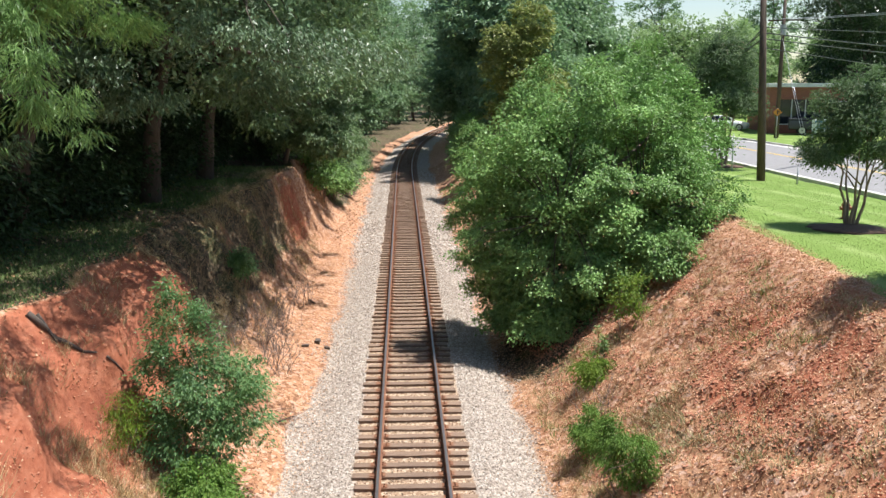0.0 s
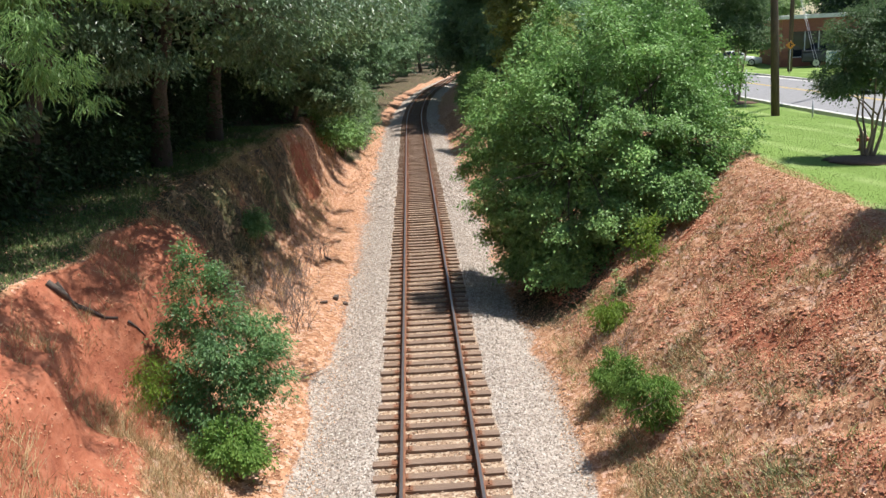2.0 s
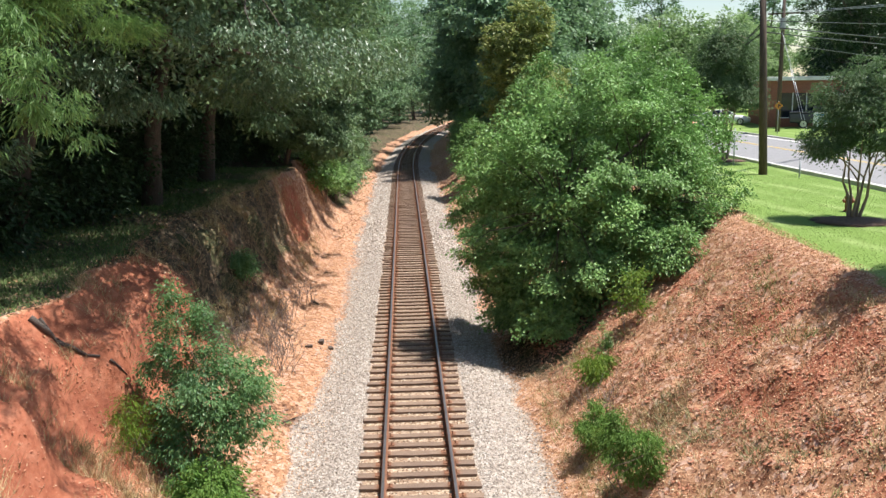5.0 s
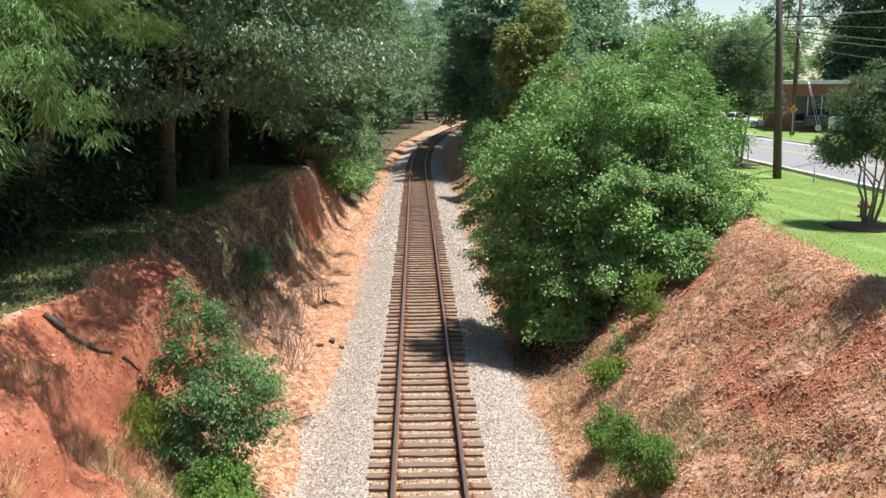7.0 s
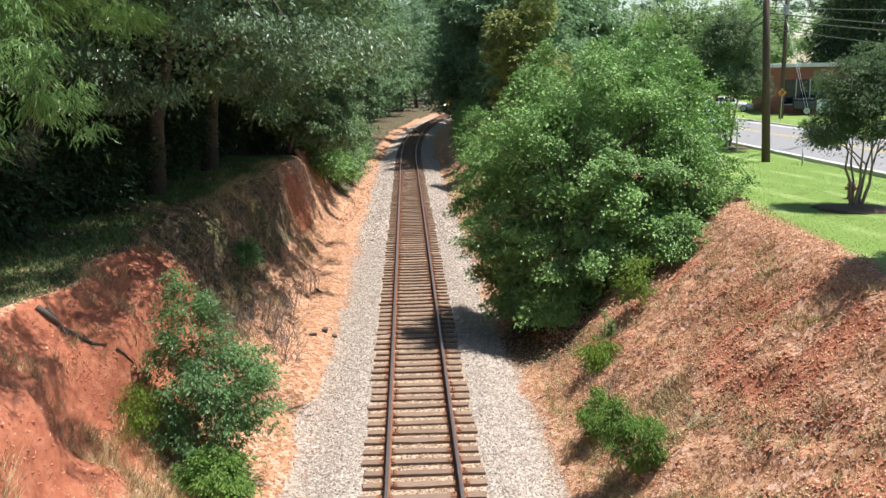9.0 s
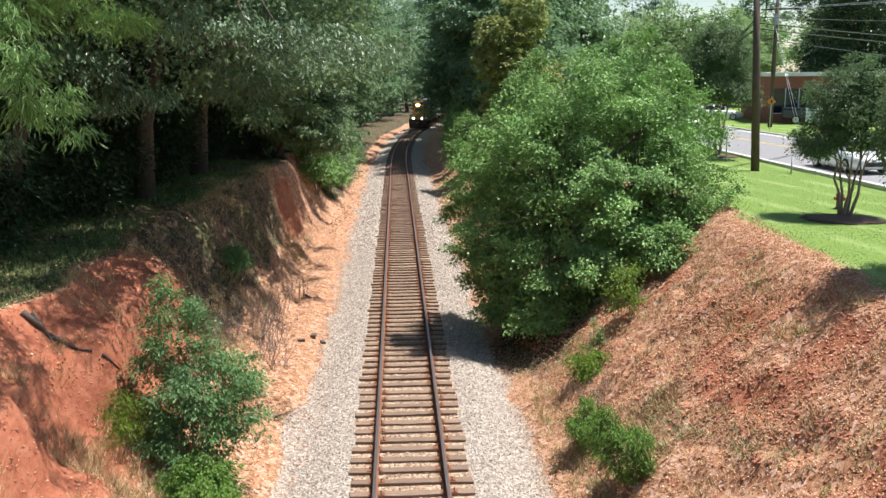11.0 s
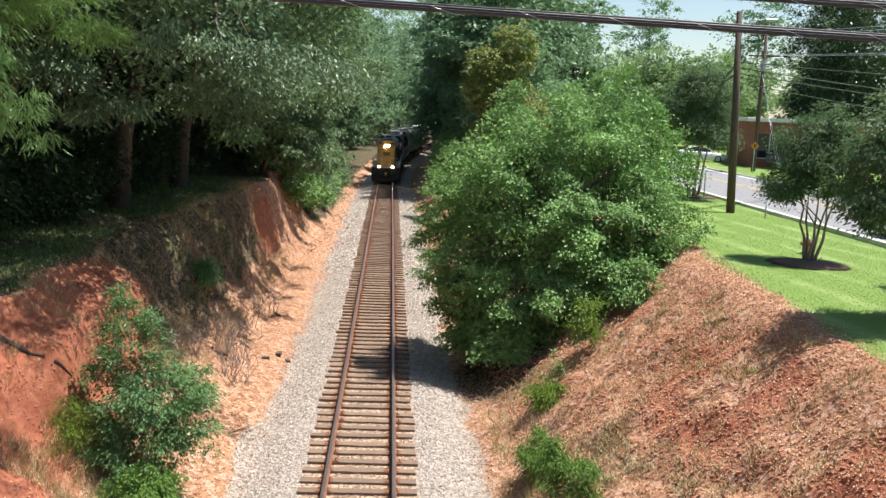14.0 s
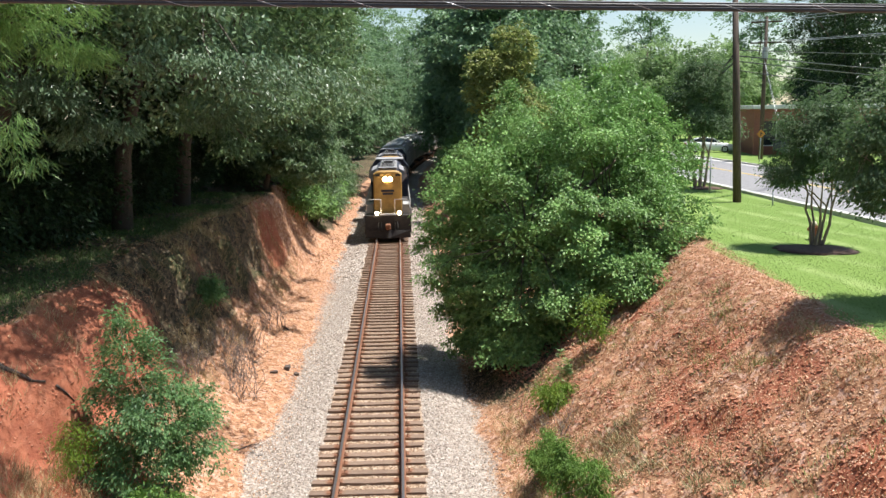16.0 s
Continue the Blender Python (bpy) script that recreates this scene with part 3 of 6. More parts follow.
def tree(name, label, seed, height, blobs, clumps, per, spread, leaf, ratio, mat, m=None, trunk_r=0.2, stems=1, limbs=6, twigs=60, flat=0.45, droop=0.25, shell=0.55, bark=None, lean=0.0, least=0.15, boughs=0, reach=1.0, core=0, core_leaf=0.4, layer=0.14, group="", category="tree"):
    """A tree with a tapered trunk (or several stems), limbs, twigs and a crown of leaves."""
    rng = np.random.default_rng(seed)
    bark = bark or BARK
    top = thing(name, label, category, m, group)
    mid = np.average([b[:3] for b in blobs], axis=0, weights=[b[3] for b in blobs])
    places = crown_places(rng, blobs, clumps, shell, boughs, reach, layer=layer)
    places = places[places[:, 2] > least]
    heads = []
    for k in range(stems):
        a = 2 * math.pi * k / stems + 0.5
        base = (0.1 * math.cos(a) * (stems > 1), 0.1 * math.sin(a) * (stems > 1), -0.25)
        tip = (mid[0] + (0.6 * math.cos(a) if stems > 1 else 0), mid[1] + (0.6 * math.sin(a) if stems > 1 else lean), height * (0.72 if stems == 1 else 0.55))
        line = limb_line(rng, base, tip, 0.03, 7)
        r = trunk_r if stems == 1 else trunk_r * rng.uniform(0.7, 1.1)
        part("trunk", tube("trunk", bark, line, [r * (1.25 if i == 0 else 1 - 0.85 * i / 6) for i in range(7)], 8), top)
        heads.append(line)
    ends = places[rng.permutation(len(places))[:limbs]]
    for e in ends:
        line = heads[rng.integers(len(heads))]
        s = line[min(5, max(2, int(6 * (0.3 + 0.6 * (e[2] / max(height, 1))))))]
        part("limb", tube("limb", bark, limb_line(rng, s, tuple(e), 0.1), [trunk_r * q for q in (0.45, 0.36, 0.26, 0.16, 0.06)], 5), top)
    if twigs:
        lines = []
        for e in places[rng.permutation(len(places))[:twigs]]:
            s = ends[np.argmin(np.linalg.norm(ends - e, axis=1))] if len(ends) else mid
            s = s * 0.55 + mid * 0.25 + e * 0.2
            lines.append((limb_line(rng, tuple(s), tuple(e), 0.1, 4), [trunk_r * 0.12, trunk_r * 0.09, trunk_r * 0.06, trunk_r * 0.03]))
        tagged(part("twig_work", tubes("twig_work", bark, lines), top), kind="stuff")
    c, ax, no, le, wi = clump_leaves(rng, places, spread, per, flat, leaf, ratio, mid, droop)
    tagged(part("crown", leaf_mesh("crown", c, ax, no, le, wi, mat), top), kind="stuff")
    if core:
        # the thick inner foliage
        b = np.array(blobs, float)[rng.integers(0, len(blobs), core)]
        d = unit(rng.normal(0, 1, (core, 3))) * (rng.random((core, 1)) ** 0.45) * 0.74
        q = b[:, :3] + d * b[:, 3:]
        q = q[q[:, 2] > least]
        k = len(q)
        size = core_leaf * rng.uniform(0.6, 1.3, k)
        tagged(part("inner_foliage", leaf_mesh("inner_foliage", q, rng.normal(0, 1, (k, 3)), unit(rng.normal(0, 0.6, (k, 3)) + np.array([0, 0, 0.8])), size, size * 0.6, mat), top), kind="stuff")
    return top


# ---- trees ----
def on_ground(x, y, turn=0.0, sink=0.0):
    return pose(x, y, gz(x, y) - sink, 0, 0, turn)


def big_tree():
    """The broad leafy tree on the right-hand slope."""
    blobs = [(0, 0, 3.4, 3.8, 3.3, 2.8), (-1.4, -0.1, 5.3, 2.4, 2.3, 2.2), (1.0, 0.3, 5.0, 2.1, 2.1, 2.2), (2.9, 2.2, 6.5, 1.6, 1.7, 2.0), (4.0, 1.4, 4.4, 1.5, 1.7, 1.9), (-2.4, -0.5, 3.0, 2.2, 2.3, 2.2), (2.7, 0.2, 3.0, 2.0, 2.1, 2.2),
             (-1.7, -1.2, 0.8, 2.1, 1.9, 1.5), (0.6, -2.1, 0.9, 2.4, 1.7, 1.4), (2.7, -1.0, 1.3, 1.8, 1.7, 1.5), (-0.4, -2.4, -0.3, 1.9, 1.4, 1.1), (1.2, -2.6, -0.2, 1.5, 1.0, 0.9), (-2.2, -0.6, -0.6, 1.3, 1.6, 0.9), (-1.8, -2.3, -0.3, 1.4, 1.3, 0.9), (-2.9, -0.8, 0.7, 1.2, 1.7, 1.0), (2.6, 0.4, 5.0, 1.3, 1.4, 1.3), (1.0, -1.9, 2.3, 2.2, 1.5, 1.6), (-1.0, -1.8, 2.6, 2.2, 1.6, 1.8), (3.1, -0.6, 2.2, 1.6, 1.6, 1.8)]
    tree("broadleaf_tree", "broad bright-green sweetgum tree on the cutting's slope", 11, 8.6, blobs, 3300, 56, 0.34, 0.092, 0.8, LEAF_TREE, on_ground(5.9, 28.6, 0, -0.15), 0.2, 3, 9, 160, shell=0.66, flat=0.5, least=-1.4, droop=0.22, boughs=230, reach=0.62, layer=0.3, core=26000, core_leaf=0.15)


big_tree()


def wood_tree(seed, h, r, low, leaf, ratio, mat, clumps, per, spread, name="forest_tree", label="", narrow=1.0, droop=0.3, twigs=60, boughs=0, reach=1.2, core=0, over=0.0, core_leaf=0.33):
    """A tall woodland tree; its leaves begin at the height low."""
    rng = random.Random(seed)
    blobs, z = [], low + r * 0.55
    while z < h - r * 0.3:
        u = (z - low) / (h - low)
        s = (0.62 + 0.38 * min(1, u / 0.3)) * (1 - 0.5 * max(0, u - 0.4) ** 2 / 0.36)
        a = rng.uniform(0, 6.3)
        off = r * 0.28
        blobs.append((off * math.cos(a) + over * min(1, u / 0.15) * (1 - 0.45 * u), off * math.sin(a), z, r * s * rng.uniform(0.8, 1.05) * narrow, r * s * rng.uniform(0.8, 1.05) * narrow, r * 0.62))
        z += r * 0.55
    return tree(name, label, seed, h, blobs, clumps, per, spread, leaf, ratio, mat, None, 0.16 + h * 0.008, 1, 6, twigs, droop=droop, boughs=boughs, reach=reach, core=core, core_leaf=core_leaf)


# willow oaks along the top of the left bank
oak = wood_tree(21, 19, 5.6, 1.9, 0.15, 0.32, LEAF_OAK, 2300, 36, 0.4, boughs=85, reach=1.0, core=14000, core_leaf=0.18, label="tall willow oak with narrow dark-green leaves", droop=0.4)
oak.matrix_world = on_ground(-12.6, 15.2)
oak_b = wood_tree(22, 21, 6.6, 3.2, 0.15, 0.38, LEAF_OAK, 2900, 42, 0.44, boughs=115, reach=1.15, core=16000, over=3.6, core_leaf=0.2, label="tall willow oak with narrow dark-green leaves", droop=0.4)
oak_b.matrix_world = on_ground(-11.0, 24.4)
wood_a = wood_tree(23, 23, 6.8, 3.2, 0.18, 0.5, LEAF_WOOD, 2600, 34, 0.44, boughs=120, reach=1.1, core=16000, over=2.8, core_leaf=0.24, label="tall mixed woodland tree in full summer leaf")
wood_a.matrix_world = on_ground(-9.7, 33.2)
wood_b = wood_tree(24, 21, 4.8, 0.2, 0.27, 0.5, LEAF_WOOD, 1250, 22, 0.6, boughs=170, reach=1.0, core=6000, over=1.2, label="woodland tree leafy almost to the ground")
wood_b.matrix_world = on_ground(-9.2, 58, 90)
wood_c = wood_tree(25, 20, 5.2, 0.8, 0.46, 0.5, LEAF_DEEP, 520, 14, 0.8, boughs=150, reach=1.6, core=5000, label="tree deeper in the wood, leaves darkened to stand for shade", twigs=0)
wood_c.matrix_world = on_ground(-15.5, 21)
for t in (oak, oak_b, wood_a, wood_b, wood_c):
    tagged(t, group="trees of the left wood")
# the oak at y 6 is unseen, added for shade and the cable ends
LEFT = [(oak, -13.5, 6.0, 200), (wood_a, -9.5, 41.5, 12), (wood_a, -11.8, 49.5, -8), (wood_b, -9.0, 54, -20), (wood_b, -9.3, 68, 100), (wood_b, -9.4, 80, 120), (wood_b, -9.6, 93, 80), (wood_b, -9.8, 107, 140),
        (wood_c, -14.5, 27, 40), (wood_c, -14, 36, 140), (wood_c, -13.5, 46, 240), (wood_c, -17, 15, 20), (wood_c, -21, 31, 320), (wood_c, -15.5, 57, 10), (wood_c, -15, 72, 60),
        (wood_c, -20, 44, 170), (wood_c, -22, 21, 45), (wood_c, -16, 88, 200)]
for src, x, y, a in LEFT:
    copy_thing(src, on_ground(x, y, a))

low = [(1.3, 0, 2.0, 2.2, 2.6, 1.6), (2.7, -0.6, 0.9, 1.3, 1.7, 0.8), (3.2, 0.8, 1.2, 1.2, 1.6, 0.8), (1.3, 0.3, 4.4, 2.5, 2.7, 2.2), (0.6, 0, 7.0, 2.6, 2.6, 2.2), (2.4, 0.4, 5.6, 1.8, 2.2, 1.6), (1.6, 0.2, 8.6, 2.2, 2.2, 1.8)]
low_tree = tree("forest_tree", "leafy tree hanging low over the clay bank", 27, 10.0, low, 1000, 28, 0.42, 0.19, 0.5, LEAF_WOOD, on_ground(-7.0, 50.5), 0.14, 1, 8, 50, droop=0.35, boughs=130, reach=0.8, core=3500, core_leaf=0.33, group="trees of the left wood")
copy_thing(low_tree, on_ground(-6.6, 57.5, 25))

# the young oak at the near edge, whose long sprays hang out into the sun; their greens are lightened for it
# the blobs at z 7.4 to 7.7 are unseen boughs placed to shade the clay
spray = [(-0.3, 0.6, 6.6, 2.0, 1.9, 2.2), (5.3, 1.6, 7.5, 1.0, 1.5, 0.4), (6.7, 1.9, 7.7, 0.8, 0.9, 0.35), (5.6, 4.8, 7.4, 0.9, 1.2, 0.35), (5.2, 6.9, 7.6, 1.0, 1.4, 0.4), (2.7, 1.3, 4.55, 0.9, 0.9, 0.5), (2.1, 2.6, 5.55, 1.0, 1.0, 0.55), (3.3, 1.7, 3.9, 0.62, 0.6, 0.36), (3.55, 2.2, 3.45, 0.4, 0.4, 0.26), (2.2, 0.6, 3.4, 0.5, 0.6, 0.4), (1.5, 1.6, 3.9, 1.0, 0.9, 0.5), (1.9, 0.4, 4.6, 0.8, 0.8, 0.5), (0.6, 1.4, 4.9, 1.5, 1.4, 0.9), (3.0, 4.6, 6.3, 1.4, 1.2, 0.7), (2.2, 3.7, 6.8, 1.3, 1.2, 0.7), (3.5, 5.6, 5.5, 0.8, 0.9, 0.45), (1.6, 4.8, 6.0, 1.3, 1.2, 0.7)]
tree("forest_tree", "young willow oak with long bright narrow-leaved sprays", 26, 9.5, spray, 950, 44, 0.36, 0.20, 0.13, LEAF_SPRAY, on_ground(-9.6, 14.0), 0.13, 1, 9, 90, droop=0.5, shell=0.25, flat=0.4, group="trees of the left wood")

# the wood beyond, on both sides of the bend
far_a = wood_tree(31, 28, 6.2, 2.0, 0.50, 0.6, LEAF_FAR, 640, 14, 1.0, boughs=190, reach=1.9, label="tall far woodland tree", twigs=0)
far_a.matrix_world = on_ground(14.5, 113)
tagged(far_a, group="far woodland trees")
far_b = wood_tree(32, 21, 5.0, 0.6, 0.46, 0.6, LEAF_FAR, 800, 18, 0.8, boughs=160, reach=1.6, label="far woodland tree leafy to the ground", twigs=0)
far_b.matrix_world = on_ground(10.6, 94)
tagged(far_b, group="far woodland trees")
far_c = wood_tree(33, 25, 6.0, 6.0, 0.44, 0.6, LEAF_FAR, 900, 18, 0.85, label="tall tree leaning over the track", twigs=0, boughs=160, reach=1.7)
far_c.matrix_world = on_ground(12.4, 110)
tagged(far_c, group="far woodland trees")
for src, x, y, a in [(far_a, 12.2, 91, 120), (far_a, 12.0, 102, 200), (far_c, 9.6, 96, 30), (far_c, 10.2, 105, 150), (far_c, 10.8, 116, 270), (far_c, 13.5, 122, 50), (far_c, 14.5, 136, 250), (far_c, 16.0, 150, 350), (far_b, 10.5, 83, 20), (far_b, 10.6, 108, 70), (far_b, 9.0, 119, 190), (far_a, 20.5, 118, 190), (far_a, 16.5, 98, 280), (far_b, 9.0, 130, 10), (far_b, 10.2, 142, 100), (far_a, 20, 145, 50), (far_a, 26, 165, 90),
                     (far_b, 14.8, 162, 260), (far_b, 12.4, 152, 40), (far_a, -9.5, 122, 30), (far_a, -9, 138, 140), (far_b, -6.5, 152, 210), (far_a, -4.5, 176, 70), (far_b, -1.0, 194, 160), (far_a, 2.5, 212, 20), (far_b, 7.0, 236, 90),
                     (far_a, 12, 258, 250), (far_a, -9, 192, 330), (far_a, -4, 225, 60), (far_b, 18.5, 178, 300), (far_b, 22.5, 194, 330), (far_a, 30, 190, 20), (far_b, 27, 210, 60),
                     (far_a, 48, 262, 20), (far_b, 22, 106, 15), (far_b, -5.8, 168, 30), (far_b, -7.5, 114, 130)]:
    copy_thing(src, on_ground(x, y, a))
for x, y, a in ((-5, 250, 10), (3, 300, 80), (-14, 205, 150), (-18, 170, 220), (14, 310, 300), (12, 268, 90)):
    copy_thing(far_a, on_ground(x, y, a) @ Matrix.Scale(1.4, 4))

gold = wood_tree(41, 12.2, 3.6, 1.0, 0.30, 0.6, LEAF_GOLD, 900, 26, 0.5, "gold_tipped_tree", "tree with orange-gold tips beside the track", twigs=20)
gold.matrix_world = on_ground(9.2, 68) @ Matrix.Scale(0.82, 4)
mid = wood_tree(42, 9.5, 3.2, 0.6, 0.26, 0.6, LEAF_TREE, 520, 34, 0.75, "broadleaf_tree", "green broadleaf tree beside the track")
mid.matrix_world = on_ground(9.0, 40) @ Matrix.Scale(0.72, 4)
copy_thing(mid, on_ground(8.2, 50, 130) @ Matrix.Scale(0.75, 4))
copy_thing(mid, on_ground(8.6, 59, 250) @ Matrix.Scale(0.8, 4))

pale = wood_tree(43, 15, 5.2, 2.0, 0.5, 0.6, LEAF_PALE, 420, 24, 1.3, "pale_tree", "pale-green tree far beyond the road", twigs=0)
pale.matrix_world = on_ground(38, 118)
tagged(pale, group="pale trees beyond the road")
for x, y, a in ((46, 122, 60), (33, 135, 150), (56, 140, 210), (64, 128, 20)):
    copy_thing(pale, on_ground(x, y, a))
for x, y, a in ((62, 150, 10), (76, 146, 80), (90, 140, 160), (104, 132, 230), (48, 165, 300)):
    copy_thing(far_a, on_ground(x, y, a))
dark = wood_tree(44, 19, 5.6, 1.2, 0.36, 0.45, LEAF_DARK, 700, 26, 0.95, "dark_evergreen", "large dark glossy evergreen tree behind the brick building", twigs=0)
dark.matrix_world = on_ground(43.5, 82)
tagged(dark, group="dark evergreens")
copy_thing(dark, on_ground(50, 92, 140))
copy_thing(dark, on_ground(57, 84, 40))
copy_thing(dark, on_ground(56, 110, 290))


def myrtle(x, y, s, turn):
    blobs = [(0, 0, 3.1, 1.25, 1.25, 1.1), (-0.8, 0.2, 2.55, 0.75, 0.85, 0.7), (0.85, -0.2, 2.7, 0.75, 0.85, 0.7), (0.15, 0, 4.2, 0.75, 0.75, 0.7), (-0.6, 0, 3.8, 0.9, 0.9, 0.8), (0.9, 0.1, 3.5, 0.9, 0.9, 0.8), (-1.2, -0.2, 2.2, 0.55, 0.6, 0.4), (1.3, 0.2, 2.3, 0.55, 0.6, 0.4)]
    t = tree("crape_myrtle", "multi-stemmed crape myrtle with fine dark leaves on the lawn", 51, 4.6, blobs, 620, 50, 0.3, 0.085, 0.5, LEAF_MYRTLE, None, 0.06, 5, 8, 60, bark=BARK_PALE, group="crape myrtles along the lawn")
    t.matrix_world = on_ground(x, y, turn)
    return t


cm = myrtle(13.5, 25.8, 1, 0)
for x, y, a, s in ((17.3, 47.5, 100, 1.55), (11.7, 17.7, 200, 1.12), (15.9, 21.4, 260, 1.05)):
    copy_thing(cm, on_ground(x, y, a) @ Matrix.Scale(s, 4))




# low growth added under the left wood, coloured dark to make its shade
under = tree("understory_shrub", "shrub added under the wood, leaves darkened to stand for shade", 55, 3.2, [(0, 0, 1.6, 1.9, 1.9, 1.3), (0.8, 0.5, 2.6, 1.3, 1.3, 0.9), (-0.7, -0.3, 1.0, 1.5, 1.5, 0.9)], 210, 24, 0.62, 0.2, 0.5, LEAF_DEEP, on_ground(-13.6, 17), 0.05, 4, 5, 20, group="shrubs under the wood")
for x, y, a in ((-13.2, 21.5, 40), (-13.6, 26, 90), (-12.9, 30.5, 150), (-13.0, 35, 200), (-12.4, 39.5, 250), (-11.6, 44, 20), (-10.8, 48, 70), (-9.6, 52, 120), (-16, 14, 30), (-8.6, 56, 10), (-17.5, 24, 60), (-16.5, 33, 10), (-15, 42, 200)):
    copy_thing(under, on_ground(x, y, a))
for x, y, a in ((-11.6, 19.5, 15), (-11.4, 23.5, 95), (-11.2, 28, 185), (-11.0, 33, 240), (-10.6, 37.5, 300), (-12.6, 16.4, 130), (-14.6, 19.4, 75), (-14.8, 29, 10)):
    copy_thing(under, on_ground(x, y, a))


# ---- street furniture ----
POLE_WOOD = plain("creosoted_pole", (0.045, 0.03, 0.022), (0.13, 0.09, 0.065), 4, 0.85, relief=0.5, stretch=(5, 5, 0.6))
GREY_METAL = plain("grey_metal", (0.30, 0.31, 0.32), (0.46, 0.47, 0.48), 5, 0.5, 0.4, 0.05)
BLACK_CABLE = plain("black_cable", (0.012, 0.012, 0.014), (0.035, 0.035, 0.04), 20, 0.45, relief=0.1)
STEEL_WIRE = plain("galvanised_wire", (0.42, 0.43, 0.45), (0.66, 0.67, 0.70), 20, 0.35, 0.7, 0.05)


def utility_pole(x, y, h, arms, turn=0.0, transformer=False, lamp=False, label="", lean=0.0):
    top = thing("utility_pole", label, "utility pole", on_ground(x, y, turn), "utility poles along the road")
    part("pole", tube("pole", POLE_WOOD, [(0, 0, -0.5), (lean * 0.5, 0, h * 0.5), (lean, 0, h)], [0.2, 0.17, 0.125], 12), top)
    for z in arms:
        part("crossarm", box("crossarm", POLE_WOOD, (-1.25, 0.11, z - 0.06), (1.25, 0.22, z + 0.06), 0.01), top)
        for k in (-1.15, -0.6, 0.6, 1.15):
            part("insulator", _shift(cylinder("insulator", GREY_METAL, 0.045, z + 0.06, z + 0.2, sides=8, r2=0.03), (k, 0.165, 0)), top)
        for k in (-1, 1):
            part("brace", tube("brace", GREY_METAL, [(k * 0.75, 0.23, z - 0.05), (0, 0.2, z - 0.75)], 0.02, 4), top)
    if transformer:
        part("transformer", _shift(cylinder("transformer", GREY_METAL, 0.24, h - 3.4, h - 2.5, sides=14), (0, -0.42, 0)), top, "grey drum transformer")
    if lamp:
        part("lamp_arm", tube("lamp_arm", GREY_METAL, [(lean, 0, h - 0.9), (lean + 0.7, 0, h - 0.35), (lean + 1.3, 0, h - 0.3)], 0.03, 6), top)
        part("lamp_head", box("lamp_head", GREY_METAL, (lean + 1.2, -0.12, h - 0.38), (lean + 1.8, 0.12, h - 0.26), 0.04), top)
    return top


def _shift(me, by):
    me.transform(Matrix.Translation(by))
    return me


utility_pole(16.6, 40.05, 9.25, (), 0, label="tall dark wooden utility pole standing in the lawn", lamp=True, lean=-0.5)
utility_pole(31.5, 73.2, 11.8, (11.4, 9.7), -24, True, label="wooden utility pole with two crossarms and a transformer")
utility_pole(37.0, 128.0, 13.0, (12.4, 11.6), -20, label="far wooden utility pole with crossarms")


def wire(a, b, sag, r, mat=None, name="overhead_wire", label="black overhead wire sagging between poles", group="overhead wires along the road"):
    a, b = Vector(a), Vector(b)
    pts = []
    for i in range(15):
        s = i / 14
        p = a.lerp(b, s)
        p.z -= sag * 4 * s * (1 - s)
        pts.append(p)
    ob = new(name, tube(name, mat or BLACK_CABLE, pts, r, 5))
    return tagged(ob, label, "wire", group)


# lines on the near pole: over the road, and along it to the far poles
for z, zr, r in ((11.0, 14.6, 0.02), (10.75, 11.9, 0.03), (10.5, 11.0, 0.026), (10.1, 8.9, 0.02)):
    wire((16.25, 40.05, z), (73.2, 100, zr), 0.25, r)
for z, end, r in ((11.0, (33.9, 100, 11.2), 0.03), (10.8, (32.2, 100, 11.5), 0.024), (10.5, (31.3, 100, 10.9), 0.03)):
    wire((16.25, 40.05, z), end, 1.1, r)
for z, dx in ((15.6, -1.1), (15.6, 1.0), (13.9, -0.6), (13.9, 1.0)):
    wire((31.5 + dx, 73.2, z), (36.2 + dx, 30, z - 1.2), 0.3, 0.016, STEEL_WIRE, label="thin bright power line", group="power lines of the far pole")
for dx in (0.0, 0.25):
    ob = new("guy_wire", tube("guy_wire", STEEL_WIRE, [(29.7 + dx, 64.0, 4.1), (31.3, 73.0, 12.6)], 0.012, 5))
    tagged(ob, "pale guy wire staying the far pole", "wire", "guy wires")


def cable_bundle(y, z, tilt):
    """A lashed bundle of black cables that crosses above the camera's view."""
    top = thing("cable_bundle", "black lashed telephone cables strung across the cutting", "cable", None, "cable bundles overhead")
    for dy, dz, r in ((0, 0, 0.0095), (0.012, 0.017, 0.007), (-0.008, 0.026, 0.0045)):
        pts = [(x, y + dy, z + dz - tilt * (x - 0.6) + 0.0006 * x * x) for x in np.linspace(-14, 14, 29)]
        part("cable", tube("cable", BLACK_CABLE, pts, r, 8), top)
    pts = []
    for i in range(900):
        x = -9 + 18 * i / 899
        w = x * 2 * math.pi / 0.42
        pts.append((x, y + 0.004 + 0.018 * math.cos(w), z + 0.009 + 0.021 * math.sin(w) - tilt * (x - 0.6) + 0.0006 * x * x))
    part("lashing_wire", tube("lashing_wire", STEEL_WIRE, pts, 0.0012, 4), top, "bright steel lashing wire")
    return top


cable_bundle(4.0, 8.775, 0.016)
cable_bundle(4.05, 8.925, 0.012)


